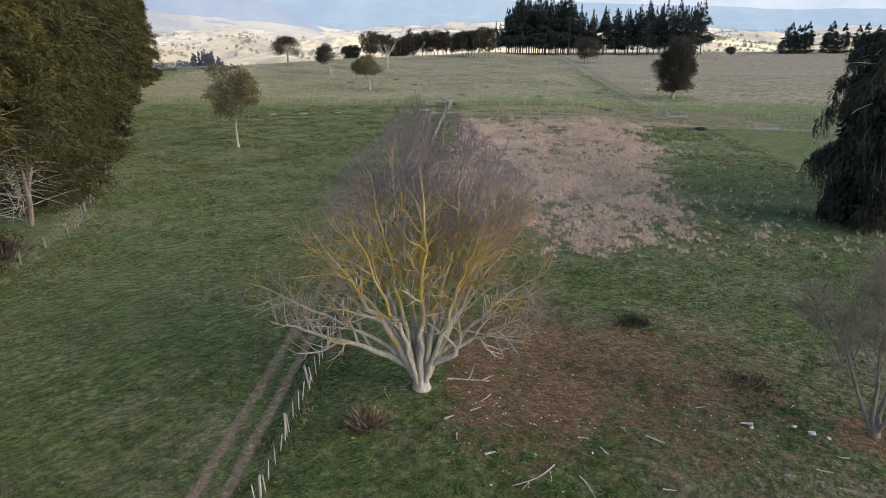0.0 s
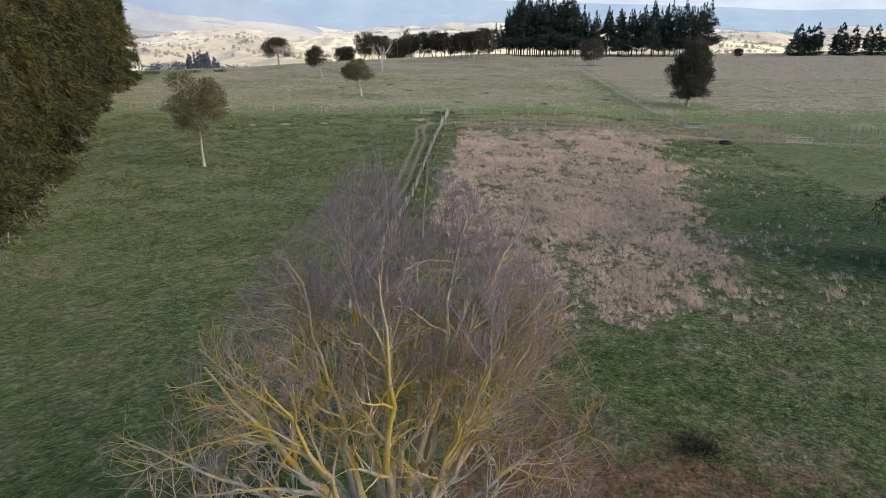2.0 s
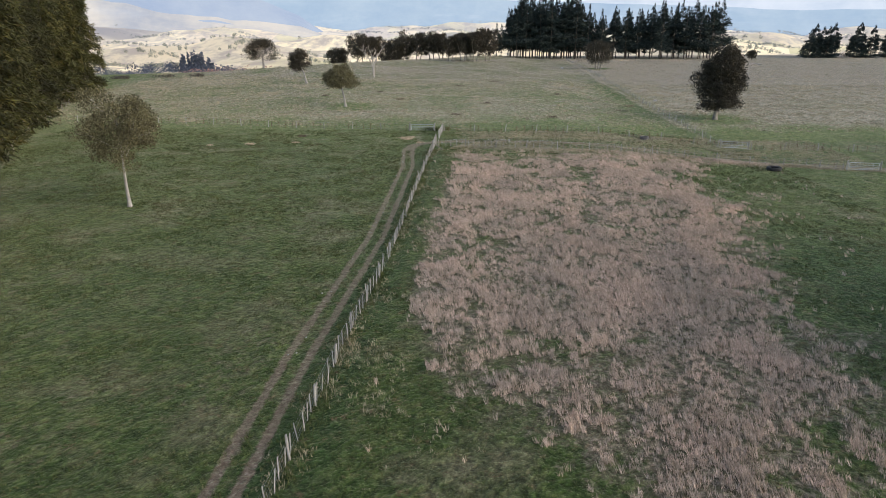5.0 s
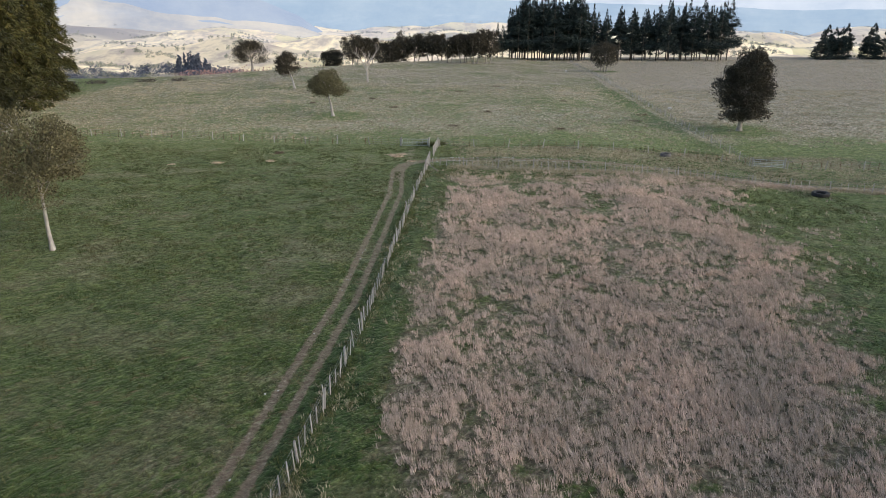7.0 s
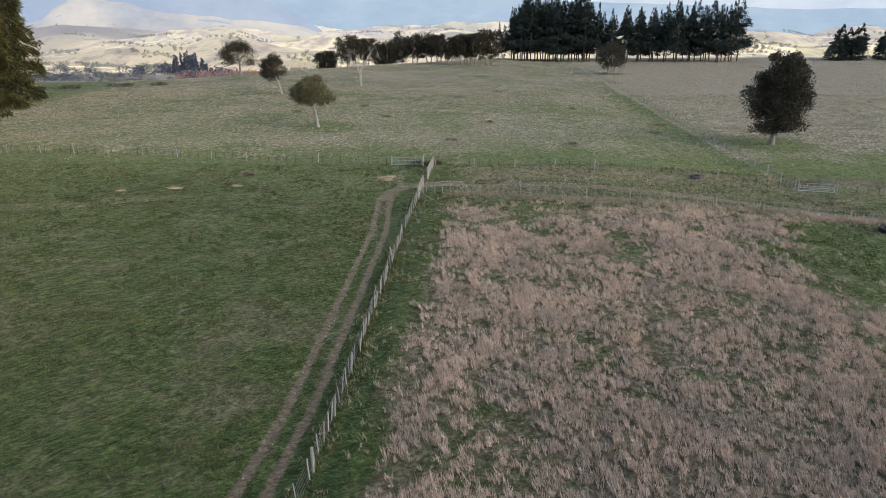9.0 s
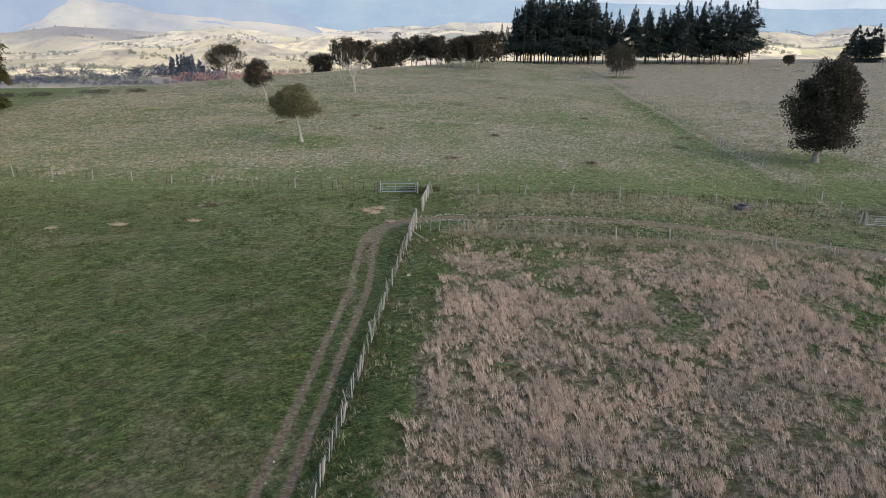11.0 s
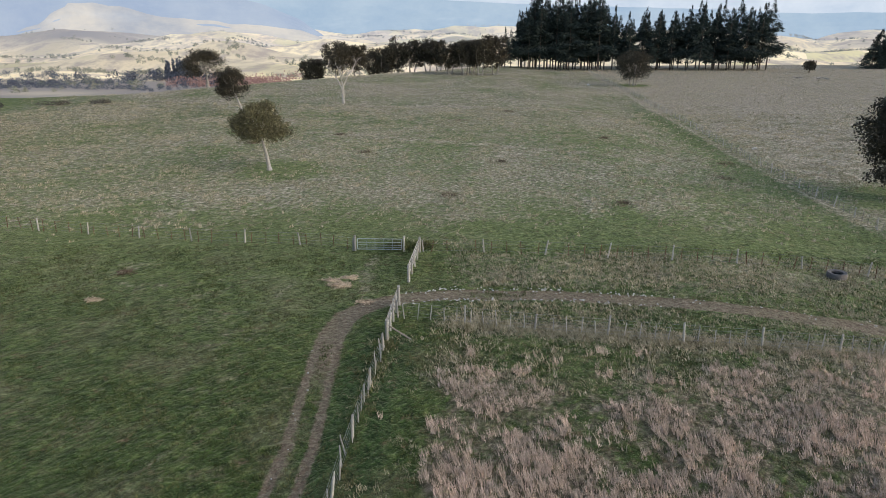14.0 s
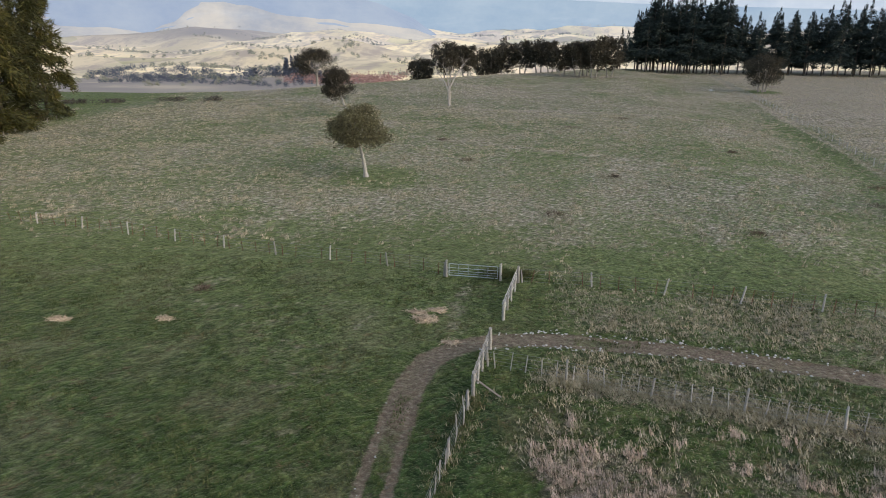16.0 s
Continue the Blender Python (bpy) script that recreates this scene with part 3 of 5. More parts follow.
def grow(P0, D, L, R0, R1, seg, wander, up, inside=None):
    """Many boughs at once: start points, directions, lengths and end radii, with seg steps each."""
    n = len(P0)
    P, d = np.empty((n, seg + 1, 3)), unit(D)
    P[:, 0] = P0
    live = np.ones(n)
    for i in range(seg):
        d = unit(d + rng.normal(size=(n, 3)) * wander + np.array([0, 0, up]))
        q = P[:, i] + d * (L / seg * live)[:, None]
        if inside is not None:
            live = np.where(inside(q), live, 0.03)
            q = P[:, i] + d * (L / seg * live)[:, None]
        P[:, i + 1] = q
    return P, R0[:, None] + (R1 - R0)[:, None] * np.linspace(0, 1, seg + 1)


def ramify(P, R, levels, inside=None, least=0.004, first=0.22):
    """Level by level: (kids, length, angle, thickness, segments, wander, up, sides). Returns (P, R, sides, parent) for each."""
    out, low = [], first
    for kids, length, angle, thick, seg, wander, up, sides in levels:
        n, k = P.shape[0], P.shape[1] - 1
        w = np.tile(np.arange(n), (kids, 1)).T.ravel()
        s = k * (low + (0.98 - low) * (np.tile(np.arange(kids), n) + rng.random(n * kids)) / kids)
        i = np.minimum(s.astype(int), k - 1)
        f = (s - i)[:, None]
        p = P[w, i] * (1 - f) + P[w, i + 1] * f
        t = unit(P[w, i + 1] - P[w, i])
        side = unit(np.cross(t, rng.normal(size=(n * kids, 3))))
        a = np.radians(angle * rng.uniform(0.7, 1.3, n * kids))[:, None]
        r = np.maximum((R[w, i] * (1 - f[:, 0]) + R[w, i + 1] * f[:, 0]) * thick, least * 1.4)
        P, R = grow(p, t * np.cos(a) + side * np.sin(a), length * rng.uniform(0.6, 1.25, n * kids) * (1.1 - 0.5 * s / k), r, np.maximum(r * 0.35, least), seg, wander, up, inside)
        out.append((P, R, sides, w))
        low = 0.22
    return out


def many_tubes(P, R, k):
    """Tapered tubes for boughs that all have the same number of points."""
    n, m = P.shape[:2]
    T = unit(np.gradient(P, axis=1))
    A = unit(np.cross(T, np.where(np.abs(T[:, :1, :1]) < 0.8, np.array([1.0, 0, 0]), np.array([0, 1.0, 0]))))
    B = np.cross(T, A)
    th = np.arange(k) * 2 * np.pi / k
    V = P[:, :, None] + R[:, :, None, None] * (A[:, :, None] * np.cos(th)[:, None] + B[:, :, None] * np.sin(th)[:, None])
    o, i, j = np.meshgrid(np.arange(n) * m * k, np.arange(m - 1), np.arange(k), indexing="ij")
    F = np.stack([o + i * k + j, o + i * k + (j + 1) % k, o + (i + 1) * k + (j + 1) % k, o + (i + 1) * k + j], -1).reshape(-1, 4)
    return V.reshape(-1, 3), F


def joined(pieces):
    n, Vs, Fs = 0, [], []
    for V, F in pieces:
        Vs.append(V), Fs.append(F + n)
        n += len(V)
    return np.concatenate(Vs), np.concatenate(Fs)


def stack(stems):
    return np.array([s[0] for s in stems]), np.array([s[1] for s in stems])


def bare_tree(x, y, stems, levels, inside, label, barks, least, thin=None):
    e = empty_at("bare_tree", x, y, label, "tree")
    L = ramify(*stack(stems), levels, inside, least, 0.34)
    r = 0.20 if len(stems) > 8 else stems[0][1][0] * 0.8
    part_np("trunk", *tubes([(np.array([[0, 0, -0.2], [0.02, 0, 0.12], [0, 0, 0.4], [0.03, 0, 0.8], [0, 0, 1.3]]), np.array([r * 3.2, r * 2.5, r * 2.15, r * 1.7, r * 0.8]), 12)]), barks[0], e, smooth=True)
    for P, R, k in stems:
        part_np("stem", *tubes([(P, R, k)]), barks[0], e, smooth=True)
    (P1, R1, k1, _), (P2, R2, k2, w2) = L[0], L[1]
    for i in range(len(P1)):
        part_np("branch", *joined([many_tubes(P1[i:i + 1], R1[i:i + 1], k1), many_tubes(P2[w2 == i], R2[w2 == i], k2)]), barks[0], e, smooth=True)
    fine = []
    for P, R, k, _ in L[2:]:
        keep = rng.random(len(P)) < (thin(P[:, 0]) if thin else 1.0)
        fine.append(many_tubes(P[keep], R[keep], k))
    tw = part_np("twig_haze", *joined(fine), barks[1], e, "fine bare purplish twigs")
    tagged(tw, kind="stuff")
    return e


def big_bare_tree():
    ends = [(-8.8, 0.0, 6.0), (-7.6, -1.2, 4.4), (-6.6, 2.0, 8.0), (-5.2, -1.4, 9.2), (-3.9, 1.8, 11.0), (-2.6, -1.0, 12.2), (-1.3, 0.8, 13.8), (0.2, -1.0, 14.4), (1.3, 1.4, 14.0), (2.5, -0.6, 13.2),
            (3.8, 1.4, 12.0), (5.0, -1.0, 10.6), (6.0, 1.4, 9.2), (6.3, -0.6, 6.8), (5.0, -1.8, 4.8), (4.6, 2.6, 12.6), (5.6, 0.4, 11.4), (-1.6, 4.0, 12.0), (2.0, 4.6, 11.4), (0.2, -3.0, 12.4), (-4.4, 4.2, 8.4), (3.4, -3.0, 10.4), (-3.0, -3.4, 10.0)]
    stems, s = [], np.linspace(0, 1, 16)[:, None]
    for ex, ey, ez in ends:
        ez = ez * (1.0 + 0.004 * ez)
        flat = abs(ex) / ez
        foot = np.array([0.34 * np.sign(ex) * min(1, flat * 2), 0.08 * ey, 0.2 + 1.1 * min(1, flat)])
        bend = np.array([ex * (0.42 + 0.10 * rng.random()), ey * 0.45, ez * (0.48 + 0.24 * min(1, flat))])
        P = foot * (1 - s) ** 2 + 2 * bend * s * (1 - s) + np.array([ex, ey, ez]) * s * s
        sway = np.cumsum(rng.normal(size=(16, 3)) * 0.085, axis=0)
        P = P + (sway - s * sway[-1]) * np.minimum(1, s * 4) + rng.normal(size=(16, 3)) * 0.05 * np.minimum(1, s * 4)
        stems.append((P, 0.20 * rng.uniform(0.7, 1.2) * (1 - 0.90 * s[:, 0] ** 0.85), 7))

    def inside(p):
        x, z = p[:, 0] - 0.1, p[:, 2] - 6.2
        f = np.clip(z / 9.7, 0, 1)
        wide = np.where(x < 0, 9.3 * (1 - f) + 0.4, 7.2 * (1 - f * f) + 0.2) * np.sqrt(np.clip(1 - (np.minimum(z, 0) / 4.8) ** 2, 0.001, 1))
        return (np.abs(x) < wide * np.sqrt(np.clip(1 - ((p[:, 1] - 0.8) / 7.6) ** 2, 0.001, 1))) & (z < 9.7)

    bare_tree(-1.7, 32.9, stems,
              [(10, 3.0, 44, 0.66, 7, 0.15, 0.05, 5), (7, 1.75, 42, 0.62, 5, 0.16, 0.07, 4), (11, 1.25, 34, 0.6, 3, 0.14, 0.18, 3)],
              inside, "large bare multi-stemmed tree with yellow lichen on grey limbs", (BARK_LICHEN, BARK_TWIG), 0.0055, lambda p: 0.16 + 0.84 * smooth((p[:, 2] + 0.35 * p[:, 0] - 6.0) / 5.5))


def small_bare_tree():
    stems = []
    for dx, dy, ln in ((-0.30, 0.0, 7.5), (0.05, 0.15, 8.5), (0.35, -0.1, 8), (-0.55, 0.2, 6.5), (0.7, 0.2, 6.5), (0.1, -0.4, 7)):
        P, R = bough((dx * 0.2, dy * 0.2, 0.2), (dx, dy, 1), ln, 0.12, 0.015, 9, 0.07, 0.04)
        stems.append((P, R, 6))
    inside = lambda p: (p[:, 0] / 5.4) ** 2 + (p[:, 1] / 5) ** 2 + ((p[:, 2] - 4.6) / 5.2) ** 2 < 1
    bare_tree(20.3, 28.7, stems, [(10, 2.8, 38, 0.5, 6, 0.10, 0.06, 4), (8, 1.6, 36, 0.55, 4, 0.12, 0.06, 3), (8, 0.9, 34, 0.6, 3, 0.12, 0.08, 3)],
              inside, "small bare grey tree with thin upright twigs", (BARK_BROWN, BARK_BROWN), 0.008)


def leafy_tree(name, x, y, height, width, clear, label, leaf, bark, leaves=7000, size=0.34, lean=(0, 0), top=1.0, group="", flat=0.0, trunk_r=0.28, stems_n=1, category="tree", fullness=1.0, dome=False):
    """A broadleaved tree: trunk, limbs, and a crown of leaf clumps on the limb tips; top below 1 narrows the crown upwards."""
    global rng
    rng = np.random.default_rng(int(abs(x) * 7 + abs(y) * 13))
    e = empty_at(name, x, y, label, category, group)
    h, w = height, width / 2
    zc, rz = clear + (h - clear) * (0.47 if top > 0.6 else 0.40), (h - clear) * (0.56 if top > 0.6 else 0.62)

    if dome:                                        # umbrella crown, flat below
        zc, rz = clear + (h - clear) * 0.22, (h - clear) * 0.78

    def inside(p, k=1.0):
        f = (p[:, 2] - zc) / (rz * k)
        ww = w * (1 - (1 - top) * np.maximum(0, f)) * 1.02 * k
        return (p[:, 2] < clear) | (((p[:, 0] - lean[0] * p[:, 2] / h) / ww) ** 2 + ((p[:, 1] - lean[1] * p[:, 2] / h) / ww) ** 2 + f * f < 1)

    stems = []
    for k in range(stems_n):
        a = 2 * np.pi * k / stems_n + 0.4
        o = 0.0 if stems_n == 1 else 0.09 * width
        P, R = bough((o * math.cos(a), o * math.sin(a), -0.15), (lean[0] / h + (0.14 * math.cos(a) if stems_n > 1 else 0), lean[1] / h + (0.14 * math.sin(a) if stems_n > 1 else 0), 1), h * (0.84 - flat), trunk_r, trunk_r * 0.2, 10, 0.04, 0.02)
        R[0] *= 1.5
        stems.append((P, R, 8))
    kids = max(6, 16 // stems_n)
    SP, SR = stack(stems)
    cut = max(1, int(10 * clear / h * 0.95))
    L = ramify(SP[:, cut:], SR[:, cut:], [(kids, w * 1.1, 62, 0.5, 6, 0.12, 0.05, 5), (6, w * 0.5, 45, 0.55, 4, 0.15, 0.03, 4), (4, w * 0.28, 45, 0.6, 3, 0.15, 0.03, 3)], inside, 0.012)
    part_np("trunk", *joined([tubes(stems), many_tubes(L[0][0], L[0][1], 4), many_tubes(L[1][0], L[1][1], 3)]), bark, e, smooth=True)
    # clumps of leaves on the limb ends and over an uneven outline
    k = int(70 * fullness)
    seed = abs(x * 3.7 + y)
    ends = L[1][0][:, -1]
    ends = ends[rng.random(len(ends)) < 0.8]
    ball = unit(rng.normal(size=(1500, 3))) * (rng.uniform(0.25, 1.0, 1500) ** 0.5)[:, None]
    ball *= ((0.52 if fullness < 1 else 0.70) + (0.66 if fullness < 1 else 0.36) * vnoise(np.arctan2(ball[:, 1], ball[:, 0]) * 1.6 + 9, ball[:, 2] * 2.2 + 9, 1.0, seed))[:, None]
    ball = ball * np.array([w, w, rz]) + np.array([0, 0, zc])
    ball[:, :2] += np.array(lean) * (ball[:, 2:] / h)
    ball = ball[inside(ball, 0.90) & (ball[:, 2] > clear)][:k]
    C0 = np.concatenate([ends, ball])
    r0 = w * rng.uniform(0.18, 0.36, len(C0))
    pick = rng.integers(0, len(C0), leaves)
    q = unit(rng.normal(size=(leaves, 3))) * (rng.random(leaves) ** 0.4)[:, None]
    C = C0[pick] + q * r0[pick][:, None] * np.array([1.1, 1.1, 0.72])
    C = C[C[:, 2] > clear * (0.9 if dome else 0.8)]
    axis = np.column_stack([lean[0] * C[:, 2] / h, lean[1] * C[:, 2] / h, np.full(len(C), zc)])
    D = unit(C - axis) * 0.45 + rng.normal(size=(len(C), 3)) * 0.7 + np.array([0, 0, 0.25])
    V, F = sprays(C, D, size * rng.uniform(0.6, 1.4, len(C)), size * 0.5 * rng.uniform(0.7, 1.3, len(C)))
    part_np("crown", V, F, leaf, e)
    return e


def conifer_parts(e, height, radius, clear, n, size, leaf, bark, droop=0.25, shape=1.0, spread=0.35, trunk_r=0.3, stems=1, whorls=0, dead=0, full_low=0.6, flat=False, thin=0.34, reach=(0.72, 1.12), curtain=0.0, tousle=0.25, per=45, tip=0.06):
    """Trunk, boughs and hanging sprays of one conifer."""
    paths = []
    for k in range(stems):
        a = rng.uniform(0, 6.28)
        o = 0 if stems == 1 else radius * 0.16
        P, R = bough((o * math.cos(a), o * math.sin(a), -0.2), (0.13 * math.cos(a) * (stems > 1), 0.13 * math.sin(a) * (stems > 1), 1), height * (0.97 if stems == 1 else 0.42), trunk_r, 0.03, 9, 0.07 if stems > 1 else 0.02 if not flat else 0.004, 0.02)
        paths.append((P, R, 7))
    m = whorls * 6 if whorls else max(60, n // per)
    u = (np.floor(rng.random(m) * whorls) + rng.normal(size=m) * 0.16 + 0.5) / whorls if whorls else rng.random(m)
    u = np.clip(u, 0, 0.995)
    prof = np.clip((1 - u) ** shape, 0.03, 1) * np.clip(full_low + u * 3, full_low, 1)
    L = radius * prof * rng.uniform(*reach, m)
    az = rng.uniform(0, 2 * np.pi, m)
    z0 = clear + u * (height - clear)
    lift = rng.uniform(-0.05, 0.35, m)
    limbs = []
    for i in np.argsort(z0)[:m if whorls else m // 6]:
        s = np.linspace(0, 0.9, 5)
        d = np.array([math.cos(az[i]), math.sin(az[i])])
        limbs.append((np.column_stack([d[0] * s * L[i], d[1] * s * L[i], z0[i] + lift[i] * s * L[i] - droop * s * s * L[i]]), np.linspace(0.07, 0.015, 5), 3))
    for one in paths:
        part_np("trunk", *tubes([one]), bark, e, smooth=True)
    tagged(part_np("bough", *tubes(limbs), bark, e, smooth=True), kind="stuff")
    b = rng.integers(0, m, n)
    s = np.sqrt(rng.uniform(tip, 1, n))
    d = np.column_stack([np.cos(az[b]), np.sin(az[b]), np.zeros(n)])
    side = np.column_stack([-d[:, 1], d[:, 0], np.zeros(n)])
    C = d * (s * L[b])[:, None] + side * (rng.normal(size=n) * spread * L[b] * 0.33 * (0.4 + s))[:, None]
    C[:, 2] = z0[b] + lift[b] * s * L[b] - droop * s * s * L[b] + rng.normal(size=n) * 0.16 * size * 2
    C[:, 2] -= rng.random(n) ** 2 * curtain * s
    C[:, 2] = np.maximum(C[:, 2], rng.uniform(0.1, 0.9, n))
    if flat:                                        # whorled tiers
        C[:, 2] += rng.normal(size=n) * 0.12
    D = d * (1.3 if flat else 0.7) + side * rng.normal(size=n)[:, None] * 0.5 + np.array([0, 0, -1.0]) * (droop * 2.4 * rng.uniform(0.3, 1.2, n))[:, None] + rng.normal(size=(n, 3)) * tousle
    k = size * (0.25 + 0.75 * np.clip(prof[b] * 1.8, 0, 1))
    V, F = (needles if thin < 0.3 else sprays)(C, D, k * rng.uniform(0.6, 1.5, n), k * thin * rng.uniform(0.6, 1.4, n))
    part_np("crown", V, F, leaf, e)
    if dead:
        paths = []
        for _ in range(dead):
            a, z = rng.uniform(0, 6.28), rng.uniform(0.8, clear + 2.5)
            P, R = bough((0.2 * math.cos(a), 0.2 * math.sin(a), z), (math.cos(a), math.sin(a), rng.uniform(-0.1, 0.5)), radius * rng.uniform(0.5, 1.0), 0.05, 0.01, 6, 0.12, -0.05)
            paths.append((P, R, 4))
        tagged(part_np("dead_branch", *tubes(paths), DEADWOOD, e, "bleached dead branches"), kind="stuff")


def shelterbelt():
    line = [(-39.0, 18), (-40.8, 62), (-56.8, 107.5), (-78.0, 158), (-92.5, 200), (-101.5, 230)]
    kinds = []
    for k in range(5):
        e = empty_at("cypress", 0, 0, "tall dark green cypress of a dense shelterbelt row", "tree", "shelterbelt cypresses")
        conifer_parts(e, 26.5, 6.4, (8.0, 0.9, 1.6, 0.8, 1.2)[k], (30000, 30000, 9000, 9000, 9000)[k], (0.60, 0.60, 1.1, 1.1, 1.1)[k], LEAF_HEDGE, BARK_BROWN if k == 0 else BARK_DARK, 0.30 if k == 0 else 0.34, 0.42, 0.42, 0.30, 3 if k == 0 else 1, 0, 44 if k == 0 else 9, 0.85, False, 0.22, (0.30, 1.15), (1.0, 1.5, 1.5, 1.5, 1.5)[k], 0.62, 130, 0.22)
        kinds.append(e)
    P = np.array(line, float)
    cum = np.concatenate([[0], np.cumsum(np.linalg.norm(np.diff(P, axis=0), axis=1))])
    for i, d in enumerate(np.arange(0, cum[-1], 4.9)):
        x, y = float(np.interp(d, cum, P[:, 0])) + rng.uniform(-1.9, 0.7), float(np.interp(d, cum, P[:, 1])) + rng.uniform(-0.6, 0.6)
        k = 0 if 52 < y < 68 else 1 if y < 98 else 2 + i % 3
        s = rng.uniform(0.86, 1.10)
        m = pose(x, y, float(ground_z(x, y)), 0, 0, rng.uniform(0, 360)) @ Matrix.Diagonal((s, s, s, 1))
        copy_thing(kinds[k], m).matrix_basis = m
    for e in kinds:
        for o in (*e.children_recursive, e):
            bpy.data.objects.remove(o)


def weeping_cypress(x, y, h, r, arms, strings, beads, label):
    """A ragged dark column: arching arms, each hung with long curtains of fine sprays."""
    e = empty_at("weeping_cypress", x, y, label, "tree", "weeping cypresses")
    u = np.concatenate([rng.uniform(0.10, 0.97, arms), np.array([0.42, 0.37, 0.60, 0.36, 0.40, 0.33, 0.39])])
    az = np.concatenate([rng.uniform(0, 2 * np.pi, arms), np.radians([176, 200, 170, 150, 186, 190, 165])])
    n = len(u)
    L = r * np.interp(u, [0.0, 0.2, 0.6, 0.85, 0.97], [1.0, 1.0, 1.02, 0.98, 0.70]) * rng.uniform(0.70, 1.08, n)
    L[arms:] = r * np.array([1.15, 1.20, 1.15, 1.12, 1.05, 1.0, 1.18])
    s = np.linspace(0, 1, 8)
    A = np.empty((n, 8, 3))
    A[:, :, 0], A[:, :, 1] = np.cos(az)[:, None] * s * L[:, None], np.sin(az)[:, None] * s * L[:, None]
    A[:, :, 2] = (u * h)[:, None] + (0.42 * s - 0.62 * s ** 2.6) * L[:, None] + rng.normal(size=(n, 8)) * 0.06
    A[:, :, 2] = np.maximum(A[:, :, 2], 0.4)
    P, R = bough((0, 0, -0.2), (0, 0, 1), h * 0.98, 0.42, 0.04, 9, 0.015, 0.02)
    part_np("trunk", *joined([tubes([(P, R, 8)]), many_tubes(A, np.tile(np.linspace(0.08, 0.015, 8), (n, 1)), 4)]), BARK_DARK, e, smooth=True)
    k = n * strings
    w = np.repeat(np.arange(n), strings)
    q = 7 * np.clip(1 - rng.random(k) ** 1.1 * 0.9, 0.05, 0.999)
    i = q.astype(int)
    top = A[w, i] + (A[w, i + 1] - A[w, i]) * (q - i)[:, None]
    top += np.column_stack([-np.sin(az[w]), np.cos(az[w]), np.zeros(k)]) * (rng.normal(size=k) * 0.22 * L[w] * 0.5)[:, None]
    drop = rng.uniform(0.5, 2.6, k) * np.clip(L[w] / r, 0.35, 1)
    f = np.tile(np.linspace(0, 1, beads), k)
    C = np.repeat(top, beads, 0) + rng.normal(size=(k * beads, 3)) * np.array([0.07, 0.07, 0.05])
    C[:, 2] -= f * np.repeat(drop, beads)
    C[:, 2] = np.maximum(C[:, 2], rng.uniform(0.1, 0.8, len(C)))
    D = rng.normal(size=(len(C), 3)) * 0.45 + np.array([0, 0, -1.0])
    V, F = needles(C, D, rng.uniform(0.25, 0.55, len(C)), rng.uniform(0.05, 0.10, len(C)))
    part_np("crown", V, F, LEAF_BLACK, e)
    m = 7000                                        # shaded inner foliage round the trunk
    a, z = rng.uniform(0, 2 * np.pi, m), rng.uniform(0.03, 0.95, m)
    rr = r * 0.72 * np.interp(z, [0, 0.6, 0.95], [1, 0.9, 0.15]) * np.sqrt(rng.random(m))
    V, F = sprays(np.column_stack([np.cos(a) * rr, np.sin(a) * rr, z * h]), rng.normal(size=(m, 3)) + np.array([0, 0, -1.0]), 0.9, 0.35)
    part_np("inner_foliage", V, F, LEAF_BLACK, e)
    dead = []
    for zz, ang, ln in ((0.80, 185, 3.4), (0.90, 200, 2.2), (0.84, 150, 2.6), (0.62, 205, 4.6)):
        B, rb = bough((0, 0, zz * h), (math.cos(radians(ang)), math.sin(radians(ang)), 0.5), ln * 1.4, 0.06, 0.012, 8, 0.10, -0.10)
        dead.append((B, rb, 5))
    part_np("dead_limb", *tubes(dead), DEADWOOD, e, "pale dead limbs near the top")
    return e


def weeping_conifers():
    weeping_cypress(39.9, 64.8, 18.3, 5.1, 120, 46, 19, "dark weeping cypress with drooping branch curtains")
    weeping_cypress(52.5, 74.0, 19.5, 4.8, 80, 30, 10, "tall weeping cypress standing behind another one")


